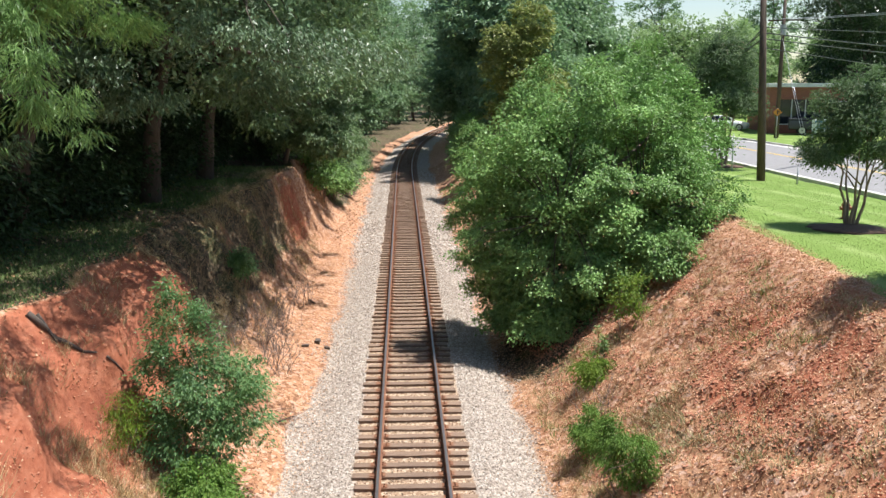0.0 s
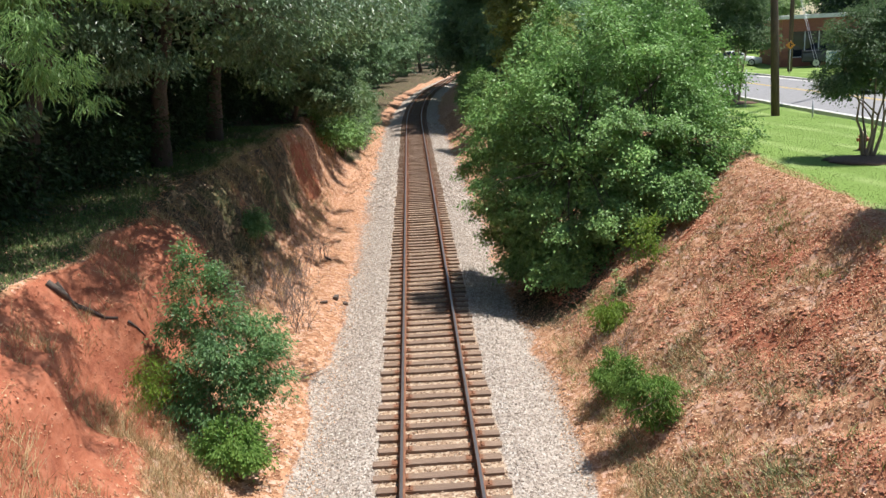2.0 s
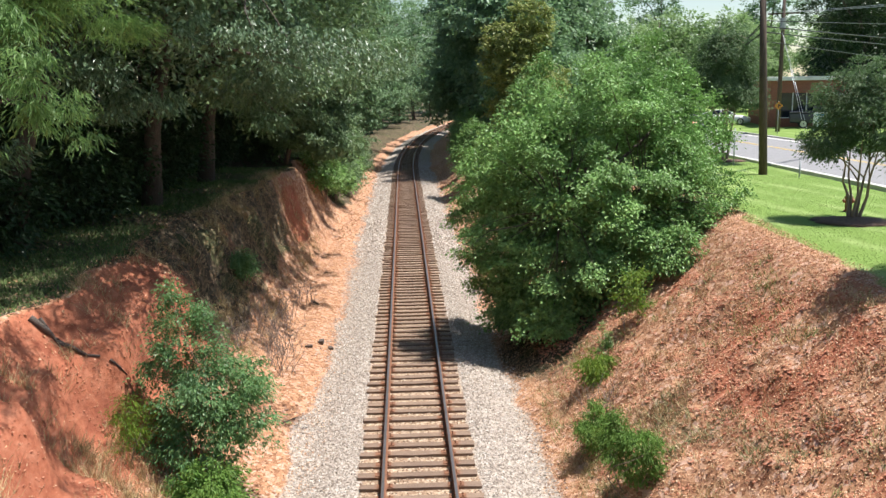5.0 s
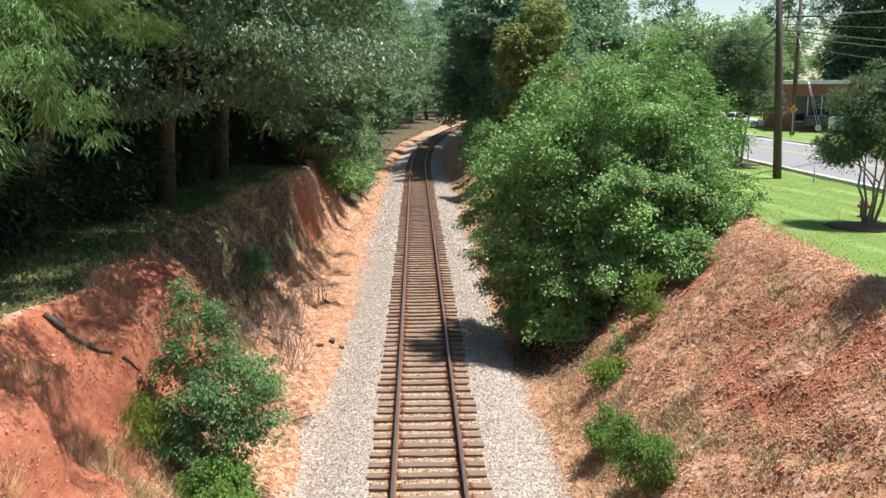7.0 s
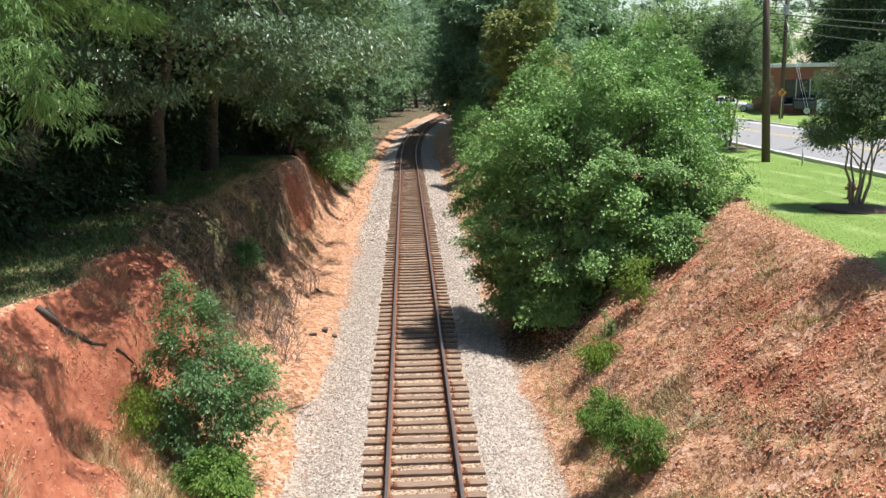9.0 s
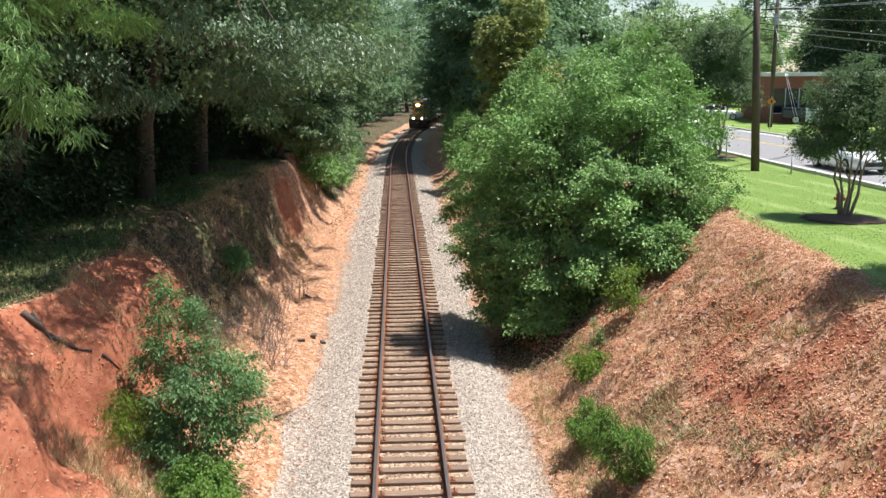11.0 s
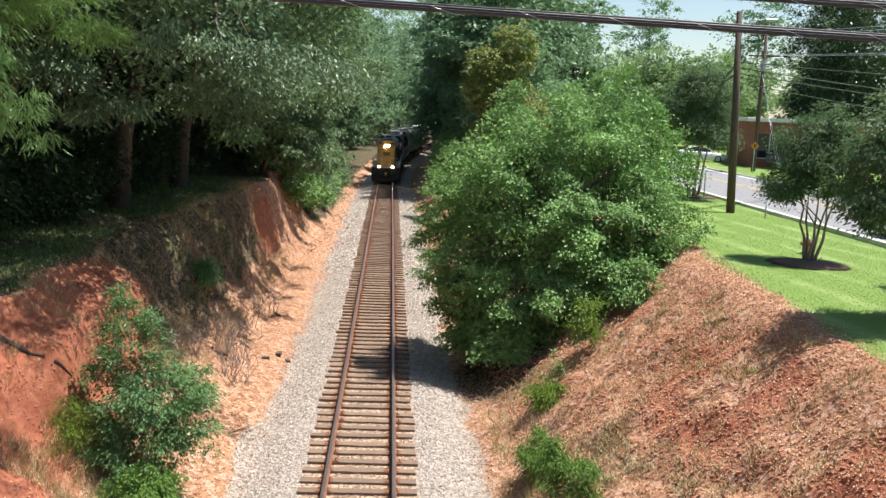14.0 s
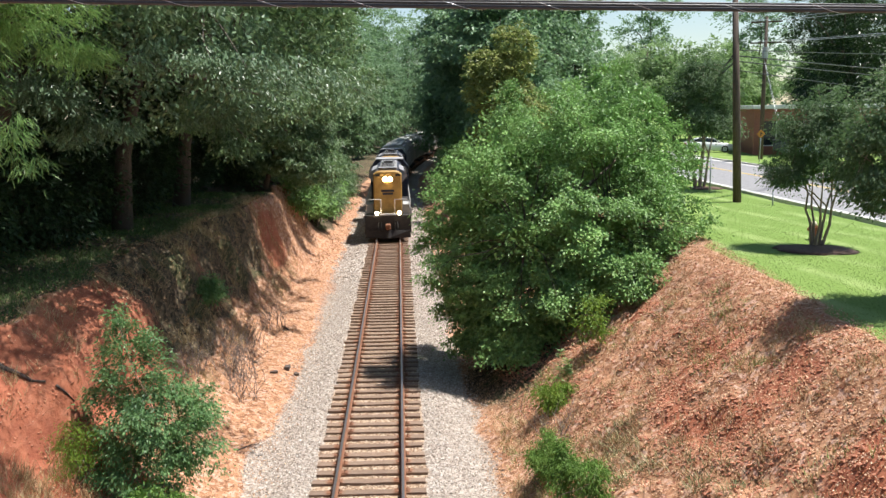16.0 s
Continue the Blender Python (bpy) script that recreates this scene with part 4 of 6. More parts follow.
def hydrant():
    red = plain("faded_red_paint", (0.22, 0.05, 0.03), (0.36, 0.09, 0.05), 8, 0.5, relief=0.1)
    cream = plain("cream_paint", (0.5, 0.42, 0.30), (0.68, 0.60, 0.45), 8, 0.5, relief=0.1)
    top = thing("fire_hydrant", "red fire hydrant with a cream bonnet on the lawn", "fire hydrant", on_ground(14.2, 27.5) @ Matrix.Scale(0.82, 4))
    part("flange", cylinder("flange", red, 0.17, 0, 0.06, sides=16), top)
    part("barrel", cylinder("barrel", red, 0.125, 0.06, 0.55, sides=16), top)
    part("collar", cylinder("collar", red, 0.165, 0.52, 0.57, sides=16), top)
    ring = lambda z, r: [(r * math.cos(a * math.pi / 8), r * math.sin(a * math.pi / 8), z) for a in range(16)]
    part("bonnet", loft("bonnet", cream, [ring(0.57, 0.15), ring(0.66, 0.13), ring(0.73, 0.08), ring(0.745, 0.03)], True), top, "cream-painted bonnet")
    part("operating_nut", cylinder("operating_nut", cream, 0.03, 0.74, 0.79, sides=5), top)
    for turn, r in ((0, 0.075), (180, 0.075), (270, 0.1)):
        me = cylinder("outlet_cap", red, r, 0.1, 0.22, "x", 12)
        me.transform(Matrix.Translation((0, 0, 0.42)) @ Matrix.Rotation(radians(turn), 4, "Z"))
        part("outlet_cap", me, top)


hydrant()


def mulch_ring(x, y, r):
    mat = plain("bark_mulch", (0.06, 0.035, 0.025), (0.17, 0.10, 0.07), 10, 0.95, relief=0.9)
    rng = random.Random(3)
    rings = []
    for k, q in enumerate((1.0, 0.75, 0.4, 0.05)):
        rings.append([(x + r * q * (1 + 0.12 * rng.uniform(-1, 1)) * math.cos(a * math.pi / 12), y + r * 0.85 * q * (1 + 0.12 * rng.uniform(-1, 1)) * math.sin(a * math.pi / 12), 0) for a in range(24)])
    rings = [[(px, py, gz(px, py) + (0.01, 0.06, 0.10, 0.12)[k]) for px, py, _ in ring] for k, ring in enumerate(rings)]
    ob = new("mulch_bed", loft("mulch_bed", mat, rings, True))
    tagged(ob, "round bed of dark bark mulch under a crape myrtle", "mulch bed", "mulch beds")


mulch_ring(13.3, 25.4, 1.25)
mulch_ring(17.6, 47.4, 1.1)


def stake(x, y, h):
    ob = new("marker_post", tube("marker_post", GREY_METAL, [(x, y, gz(x, y) - 0.3), (x, y, gz(x, y) + h)], 0.035, 6))
    tagged(ob, "thin grey marker post in the lawn", "post")


stake(16.9, 44.6, 1.9)
stake(17.6, 38.5, 0.75)


def brick_building():
    """A low flat-roofed brick building across the road, in walls, windows and trim."""
    brick = plain("red_brick", (0.20, 0.075, 0.05), (0.33, 0.13, 0.085), 3, 0.85, relief=0.4, stretch=(1, 1, 4))
    white = plain("white_trim", (0.55, 0.55, 0.53), (0.75, 0.75, 0.73), 2, 0.6, relief=0.05)
    glass = plain("dark_glass", (0.012, 0.014, 0.018), (0.03, 0.035, 0.045), 1, 0.08, relief=0)
    top = thing("brick_building", "low flat-roofed red-brick building with dark windows", "building", pose(33.6, 80, 4.05, 0, 0, -12))
    L, D, H = 13.0, 11.0, 4.3
    bays = [(0.8, 4.4, 0.9, 3.2), (7.5, 10.3, 0.9, 3.0)]
    x = 0.0
    for a, b, lo, hi in bays:
        part("wall", box("wall", brick, (x, 0, -0.3), (a, 0.3, H)), top)
        part("wall", box("wall", brick, (a, 0, -0.3), (b, 0.3, lo)), top)
        part("wall", box("wall", brick, (a, 0, hi), (b, 0.3, H)), top)
        w = part("window", box("window", white, (a, 0.06, lo), (b, 0.12, lo + 0.08)), top, "dark window in a white frame")
        part("pane", box("pane", glass, (a, 0.12, lo), (b, 0.16, hi)), w)
        for k in (0.0, 0.333, 0.667, 1.0):
            q = a + (b - a) * k
            part("frame", box("frame", white, (max(a, q - 0.04), 0.05, lo + 0.08), (min(b, q + 0.04), 0.12, hi)), w)
        x = b
    part("wall", box("wall", brick, (x, 0, -0.3), (L, 0.3, H)), top)
    for lo, hi in (((0, 0.3, -0.3), (0.3, D, H)), ((L - 0.3, 0.3, -0.3), (L, D, H)), ((0.3, D - 0.3, -0.3), (L - 0.3, D, H))):
        part("wall", box("wall", brick, lo, hi), top)
    part("roof", box("roof", white, (-0.25, -0.25, H), (L + 0.25, D + 0.25, H + 0.35), 0.03), top, "white roof edge")
    part("entrance_canopy", box("entrance_canopy", white, (4.8, -1.6, 2.9), (7.2, 0.0, 3.1), 0.02), top)
    part("door", box("door", glass, (5.4, -0.02, 0), (6.6, -0.001, 2.2)), top)


brick_building()


def road_sign():
    yellow = plain("sign_yellow", (0.50, 0.19, 0.02), (0.62, 0.26, 0.03), 3, 0.5, relief=0)
    black = plain("sign_black", (0.01, 0.01, 0.01), (0.03, 0.03, 0.03), 3, 0.5, relief=0)
    top = thing("road_sign", "orange-yellow diamond warning sign on a post", "road sign", on_ground(30.1, 70.0, -20))
    part("post", tube("post", GREY_METAL, [(0, 0, -0.3), (0, 0, 2.6)], 0.04, 6), top)
    me = box("sign_plate", yellow, (-0.24, -0.075, -0.24), (0.24, -0.05, 0.24), 0.01)
    me.transform(Matrix.Translation((0, 0, 2.25)) @ Matrix.Rotation(radians(45), 4, "Y"))
    part("sign_plate", me, top)
    part("symbol_bar", box("symbol_bar", black, (-0.04, -0.083, 2.1), (0.04, -0.077, 2.42)), top)
    part("symbol_bar", box("symbol_bar", black, (0.04, -0.083, 2.26), (0.16, -0.077, 2.32)), top)
    board = thing("yard_sign", "small white board sign on posts before the building", "sign", on_ground(34.3, 70.6, -25))
    white = plain("sign_white", (0.62, 0.66, 0.68), (0.8, 0.82, 0.84), 3, 0.5, relief=0)
    blue = plain("sign_blue", (0.10, 0.22, 0.36), (0.14, 0.28, 0.42), 3, 0.5, relief=0)
    part("panel", box("panel", white, (-0.9, -0.05, 0.45), (0.9, 0.05, 1.6), 0.02), board)
    for z, w in ((1.35, 0.7), (1.1, 0.55), (0.85, 0.62)):
        part("text_bar", box("text_bar", blue, (-w, -0.058, z), (w, -0.052, z + 0.12)), board)
    for k in (-0.8, 0.8):
        part("leg", box("leg", white, (k - 0.05, -0.04, -0.3), (k + 0.05, 0.04, 0.45)), board)


road_sign()


# ---- vehicles ----
TYRE = plain("tyre_rubber", (0.012, 0.012, 0.012), (0.03, 0.03, 0.03), 10, 0.8, relief=0.1)
ALLOY = plain("alloy", (0.35, 0.36, 0.37), (0.55, 0.56, 0.57), 8, 0.35, 0.8, 0.0)
CAR_GLASS = plain("tinted_glass", (0.01, 0.012, 0.015), (0.025, 0.03, 0.035), 1, 0.05, relief=0, coat=0.5)
HEAD_GLASS = plain("headlamp_glass", (0.55, 0.57, 0.6), (0.75, 0.77, 0.8), 3, 0.1, 0.2, 0)
TAIL_RED = glow("tail_lamp", (1.0, 0.03, 0.02), 1.2)
TRIM = plain("black_trim", (0.012, 0.012, 0.013), (0.03, 0.03, 0.032), 8, 0.5, relief=0.05)


def rounded(y, w, z0, z1, r, shoulder=0.0):
    """A rounded upright ring across a car at y; shoulder pulls the upper edge in."""
    h = w / 2
    pts = [(-h + r, z0), (h - r, z0), (h, z0 + r), (h, (z0 + z1) / 2), (h - shoulder, z1 - r), (h - shoulder - r, z1), (-h + shoulder + r, z1), (-h + shoulder, z1 - r), (-h, (z0 + z1) / 2), (-h, z0 + r)]
    return [(x, y, z) for x, z in pts]


def wheel(parent, x, y, r, w):
    side = 1 if x > 0 else -1
    hub = part("wheel", cylinder("wheel", TYRE, r * 0.98, -w / 2, w / 2, "x", 20), parent, m=pose(x, y, r))
    part("tyre", cylinder("tyre", TYRE, r, -w / 2 + 0.02, w / 2 - 0.02, "x", 24), hub)
    part("rim", _shift(cylinder("rim", ALLOY, r * 0.66, -0.02, 0.02, "x", 20), (side * (w / 2 + 0.0), 0, 0)), hub, "pale alloy rim")
    part("hub_cap", _shift(cylinder("hub_cap", TRIM, r * 0.16, -0.03, 0.03, "x", 10), (side * (w / 2 + 0.005), 0, 0)), hub)


def sedan(label, paint, lit):
    """A four-door saloon, nose to -y, standing at z = 0."""
    top = thing("sedan", label, "car")
    W = 1.84
    body = [rounded(-2.42, 1.35, 0.35, 0.62, 0.08), rounded(-2.36, 1.62, 0.26, 0.72, 0.1), rounded(-2.0, 1.8, 0.2, 0.82, 0.1, 0.04), rounded(-1.1, W, 0.18, 0.95, 0.09, 0.06), rounded(0.2, W, 0.18, 1.0, 0.09, 0.06),
            rounded(1.4, W, 0.18, 1.04, 0.09, 0.07), rounded(2.1, 1.78, 0.22, 1.06, 0.1, 0.06), rounded(2.38, 1.62, 0.3, 1.02, 0.1, 0.05), rounded(2.44, 1.4, 0.4, 0.95, 0.08, 0.03)]
    part("body", loft("body", paint, body, True), top)
    cab = [rounded(-1.05, 1.5, 0.9, 0.97, 0.02), rounded(-0.25, 1.5, 0.9, 1.40, 0.06, 0.14), rounded(0.5, 1.5, 0.9, 1.46, 0.06, 0.16), rounded(1.1, 1.5, 0.9, 1.41, 0.06, 0.16), rounded(1.95, 1.45, 0.9, 1.07, 0.03)]
    part("greenhouse", loft("greenhouse", CAR_GLASS, cab, True), top, "dark tinted windows")
    roof = [rounded(-0.2, 1.12, 1.39, 1.43, 0.015), rounded(0.5, 1.10, 1.44, 1.485, 0.015), rounded(1.12, 1.08, 1.38, 1.43, 0.015)]
    part("roof", loft("roof", paint, roof, True), top)
    for s in (-1, 1):
        for a, b in (((-1.05, 0.97), (-0.22, 1.41)), ((1.98, 1.07), (1.1, 1.42)), ((0.42, 0.98), (0.40, 1.46))):
            part("pillar", tube("pillar", paint, [(s * 0.75, a[0], a[1]), (s * 0.60, b[0], b[1])], 0.04, 6), top)
        part("headlamp", box("headlamp", HEAD_GLASS, (s * 0.68 - 0.2, -2.37, 0.60), (s * 0.68 + 0.2, -2.12, 0.76), 0.04), top)
        part("tail_lamp", box("tail_lamp", TAIL_RED if lit else plain("red_lens", (0.25, 0.01, 0.01), (0.35, 0.02, 0.02), 3, 0.2, relief=0), (s * 0.66 - 0.2, 2.28, 0.78), (s * 0.66 + 0.2, 2.44, 0.93), 0.03), top)
        part("mirror", box("mirror", paint, (s * 0.98 - 0.09, -0.75, 0.95), (s * 0.98 + 0.09, -0.6, 1.08), 0.03), top)
        for y in (-1.42, 1.38):
            wheel(top, s * 0.83, y, 0.335, 0.22)
    part("grille", box("grille", TRIM, (-0.5, -2.45, 0.36), (0.5, -2.38, 0.58), 0.02), top)
    part("number_plate", box("number_plate", ALLOY, (-0.16, 2.43, 0.62), (0.16, 2.455, 0.75)), top)
    part("rear_bumper", box("rear_bumper", paint, (-0.78, 2.36, 0.28), (0.78, 2.5, 0.55), 0.05), top)
    return top


def pickup(label, paint):
    """A large crew-cab pickup, nose to -y."""
    top = thing("pickup_truck", label, "truck")
    W = 2.0
    body = [rounded(-2.9, 1.75, 0.55, 1.12, 0.08), rounded(-2.8, 1.95, 0.45, 1.2, 0.1, 0.03), rounded(-1.5, W, 0.42, 1.27, 0.08, 0.05), rounded(-1.3, W, 0.42, 1.3, 0.08, 0.05), rounded(0.95, W, 0.42, 1.32, 0.08, 0.05), rounded(1.0, W, 0.45, 1.34, 0.08, 0.02), rounded(2.9, W, 0.5, 1.36, 0.08, 0.02)]
    part("body", loft("body", paint, body), top)
    cab = [rounded(-1.35, 1.7, 1.2, 1.3, 0.03), rounded(-0.6, 1.7, 1.2, 1.86, 0.07, 0.12), rounded(0.2, 1.7, 1.2, 1.93, 0.07, 0.13), rounded(0.85, 1.7, 1.2, 1.9, 0.07, 0.13), rounded(1.02, 1.7, 1.2, 1.3, 0.03)]
    part("greenhouse", loft("greenhouse", CAR_GLASS, cab), top, "dark tinted windows")
    part("roof", loft("roof", paint, [rounded(-0.55, 1.38, 1.84, 1.9, 0.02), rounded(0.2, 1.36, 1.91, 1.96, 0.02), rounded(0.88, 1.36, 1.87, 1.93, 0.02)], True), top)
    part("bed_floor", box("bed_floor", TRIM, (-0.82, 1.1, 1.361), (0.82, 2.82, 1.372)), top)
    chrome = plain("dull_chrome", (0.10, 0.105, 0.115), (0.17, 0.175, 0.185), 4, 0.25, 0.9, 0)
    for s in (-1, 1):
        for a, b in (((-1.35, 1.3), (-0.6, 1.87)), ((1.0, 1.3), (0.86, 1.9)), ((0.15, 1.3), (0.15, 1.92))):
            part("pillar", tube("pillar", paint, [(s * 0.86, a[0], a[1]), (s * 0.72, b[0], b[1])], 0.05, 6), top)
        part("headlamp", box("headlamp", HEAD_GLASS, (s * 0.76 - 0.16, -2.93, 0.92), (s * 0.76 + 0.16, -2.75, 1.14), 0.03), top)
        part("mirror", box("mirror", TRIM, (s * 1.13 - 0.12, -0.95, 1.28), (s * 1.13 + 0.12, -0.8, 1.52), 0.03), top)
        part("bed_rail", box("bed_rail", paint, (s * 0.95 - 0.06, 1.05, 1.34), (s * 0.95 + 0.06, 2.9, 1.46), 0.02), top)
        part("door_handle", box("door_handle", chrome, (s * 1.0 - 0.02, -0.1, 1.12), (s * 1.0 + 0.02, 0.1, 1.16)), top)
        for y in (-1.9, 1.8):
            wheel(top, s * 0.88, y, 0.40, 0.27)
    part("grille", box("grille", TRIM, (-0.58, -2.95, 0.78), (0.58, -2.86, 1.12), 0.02), top)
    part("grille_bar", box("grille_bar", chrome, (-0.58, -2.97, 0.92), (0.58, -2.95, 0.98)), top)
    part("front_bumper", box("front_bumper", chrome, (-0.95, -3.0, 0.5), (0.95, -2.82, 0.74), 0.04), top)
    part("tailgate", box("tailgate", paint, (-0.88, 2.86, 0.75), (0.88, 2.93, 1.46), 0.02), top)
    part("number_plate", box("number_plate", ALLOY, (-0.16, -3.02, 0.55), (0.16, -3.005, 0.68)), top)
    return top


def car_paint(name, a, b, metal):
    return plain(name, a, b, 0.8, 0.32, metal, 0, coat=0.45)


white_car = sedan("white four-door sedan driving along the road", car_paint("white_paint", (0.70, 0.71, 0.72), (0.78, 0.79, 0.80), 0.0), False)
black_car = sedan("black four-door sedan with its tail lamps lit", car_paint("black_paint", (0.010, 0.010, 0.013), (0.018, 0.018, 0.022), 0.2), True)
truck = pickup("dark blue-grey crew-cab pickup truck on the road", car_paint("dark_blue_paint", (0.014, 0.018, 0.026), (0.028, 0.034, 0.046), 0.3))

parked = copy_thing(truck, pose(37.2, 76.6, 4.16, 0, 0, 68))
tagged(parked, "dark parked pickup truck before the brick building", "truck")
parked = copy_thing(white_car, pose(31.8, 86.5, 4.14, 0, 0, 75))
tagged(parked, "white parked sedan beyond the road", "car")

# ---- the train ----
LOCO_BLUE = plain("dark_blue_loco_paint", (0.010, 0.014, 0.028), (0.030, 0.036, 0.055), 2.5, 0.5, relief=0.1)
LOCO_GOLD = plain("dirty_gold_paint", (0.30, 0.165, 0.035), (0.48, 0.29, 0.075), 2.2, 0.55, relief=0.1)
LOCO_GREY = plain("sooty_grey_roof", (0.16, 0.16, 0.165), (0.40, 0.40, 0.40), 1.6, 0.65, relief=0.2)
LOCO_PALE = plain("pale_grey_paint", (0.36, 0.36, 0.34), (0.52, 0.51, 0.48), 3, 0.6, relief=0.1)
UNDER = plain("black_underframe", (0.010, 0.009, 0.009), (0.035, 0.03, 0.028), 4, 0.8, relief=0.3)
LAMP_LIT = glow("locomotive_lamp", (1.0, 0.80, 0.52), 38.0)


def bogie(parent, y, axles, pitch):
    top = part("bogie", box("bogie", UNDER, (-1.15, y - pitch * (axles - 1) / 2 - 0.7, 0.45), (1.15, y + pitch * (axles - 1) / 2 + 0.7, 0.72), 0.03), parent)
    for k in range(axles):
        q = y + (k - (axles - 1) / 2) * pitch
        for s in (-1, 1):
            part("wheel", _shift(cylinder("wheel", RUST, 0.48, -0.065, 0.065, "x", 20), (s * 0.755, q, 0.48)), top)
            part("axle_box", box("axle_box", UNDER, (s * 1.12 - 0.12, q - 0.2, 0.3), (s * 1.12 + 0.12, q + 0.2, 0.66), 0.03), top)
    return top


def locomotive(label, lit):
    """A hood diesel, leading end at y = 0 and facing -y, rail top at z = 0."""
    top = thing("locomotive", label, "locomotive")
    part("underframe", box("underframe", UNDER, (-1.5, 0.35, 1.05), (1.5, 18.6, 1.5), 0.03), top)
    part("deck", box("deck", UNDER, (-1.55, 0.3, 1.5), (1.55, 18.65, 1.56)), top)
    for s in (-1, 1):
        part("sill_stripe", box("sill_stripe", LOCO_PALE, (s * 1.505 - 0.005 * (s < 0), 0.4, 1.32), (s * 1.51 + 0.005 * (s > 0), 18.5, 1.46)), top, "pale sill stripe")

    def hood_ring(y, w, z0, z1, c):
        return [(x, y, z) for x, z in ((-w, z0), (w, z0), (w, z1 - c), (w - c * 0.9, z1 - c * 0.25), (w - c * 1.8, z1), (-w + c * 1.8, z1), (-w + c * 0.9, z1 - c * 0.25), (-w, z1 - c))]
    part("hood_end", loft("hood_end", LOCO_GOLD, [hood_ring(0.92, 0.86, 1.56, 4.34, 0.2), hood_ring(1.0, 0.93, 1.56, 4.42, 0.22), hood_ring(1.45, 0.93, 1.56, 4.42, 0.22)]), top, "gold-painted end of the hood")
    part("hood", loft("hood", LOCO_BLUE, [hood_ring(1.45, 0.92, 1.56, 4.40, 0.22), hood_ring(13.4, 0.92, 1.56, 4.40, 0.22)]), top, "dark blue hood sides")
    part("roof_skin", loft("roof_skin", LOCO_GREY, [[(-0.62, y, 4.39), (0.62, y, 4.39), (0.6, y, 4.44), (-0.6, y, 4.44)] for y in (1.5, 13.4)]), top, "sooty grey roof")
    # flared radiators with grilles, fans and stack
    for s in (-1, 1):
        part("radiator", loft("radiator", LOCO_GREY, [[(s * 0.93, y, 3.55), (s * 1.25, y, 3.95), (s * 1.2, y, 4.3), (s * 0.75, y, 4.5)][:: (1 if s > 0 else -1)] for y in (1.9, 6.6)]), top, "grey flared radiator")
        for k in range(9):
            part("radiator_slat", box("radiator_slat", UNDER, (s * 1.1 - 0.13, 2.1 + k * 0.5, 3.92), (s * 1.1 + 0.13, 2.3 + k * 0.5, 4.36)), top)
        for k in range(7):
            part("hood_door", box("hood_door", LOCO_BLUE, (s * 0.925 - 0.01, 3.0 + k * 1.4, 1.75), (s * 0.925 + 0.012, 4.2 + k * 1.4, 3.4), 0.008), top)
    for y in (2.7, 4.2, 5.7, 8.6):
        part("roof_fan", _shift(cylinder("roof_fan", LOCO_PALE, 0.55, 4.44, 4.62, sides=20), (0, y, 0)), top, "pale roof fan")
        part("fan_grille", _shift(cylinder("fan_grille", UNDER, 0.47, 4.62, 4.64, sides=20), (0, y, 0)), top)
    part("exhaust_stack", box("exhaust_stack", UNDER, (-0.3, 7.0, 4.44), (0.3, 7.6, 4.72), 0.02), top)
    part("horn", tube("horn", LOCO_PALE, [(0.2, 9.6, 4.5), (0.2, 9.1, 4.6)], [0.03, 0.09], 8), top)
    part("front_grille", box("front_grille", LOCO_GREY, (-0.62, 1.3, 4.42), (0.62, 1.9, 4.62), 0.03), top, "grey grille over the hood's end")
    for k in range(5):
        part("grille_slat", box("grille_slat", UNDER, (-0.55, 1.29, 4.45 + k * 0.033), (0.55, 1.30, 4.463 + k * 0.033)), top)
    # cab at the trailing end
    part("cab", loft("cab", LOCO_BLUE, [[(x, y, z) for x, z in ((-1.5, 1.56), (1.5, 1.56), (1.5, 3.9), (1.05, 4.5), (-1.05, 4.5), (-1.5, 3.9))] for y in (13.4, 15.9)]), top, "dark blue cab")
    part("cab_roof", box("cab_roof", LOCO_GREY, (-1.1, 13.3, 4.5), (1.1, 16.0, 4.56), 0.02), top)
    for s in (-1, 1):
        part("cab_window", box("cab_window", CAR_GLASS, (s * 1.505 - 0.01, 13.9, 2.9), (s * 1.505 + 0.01, 15.4, 3.7)), top)
        part("front_window", box("front_window", CAR_GLASS, (s * 1.2 - 0.2, 13.385, 3.0), (s * 1.2 + 0.2, 13.398, 3.8)), top)
    part("short_hood", loft("short_hood", LOCO_GOLD, [hood_ring(15.9, 0.9, 1.56, 3.2, 0.15), hood_ring(17.9, 0.9, 1.56, 3.1, 0.15)]), top)
    # leading end
    lamp = LAMP_LIT if lit else HEAD_GLASS
    part("headlight_box", box("headlight_box", UNDER, (-0.34, 0.84, 3.72), (0.34, 0.93, 4.02), 0.03), top)
    for s in (-1, 1):
        part("headlight", _shift(cylinder("headlight", lamp, 0.15, 0.80, 0.845, "y", 16), (s * 0.15, 0, 3.87)), top, "round headlight" + (", lit" if lit else ""))
        part("ditch_light", _shift(cylinder("ditch_light", lamp, 0.12, 0.20, 0.27, "y", 14), (s * 0.72, 0, 1.72)), top, "low ditch light" + (", lit" if lit else ""))
        part("ditch_light_box", box("ditch_light_box", UNDER, (s * 0.72 - 0.12, 0.27, 1.58), (s * 0.72 + 0.12, 0.42, 1.84), 0.02), top)
        part("number_board", box("number_board", UNDER, (s * 0.68 - 0.17, 0.885, 4.06), (s * 0.68 + 0.17, 0.918, 4.2)), top)
        part("end_rail", tube("end_rail", LOCO_PALE, [(s * 1.42, 0.42, 1.56), (s * 1.42, 0.42, 2.45), (s * 1.2, 0.42, 2.6), (s * 0.45, 0.42, 2.6)], 0.025, 6), top, "pale handrail")
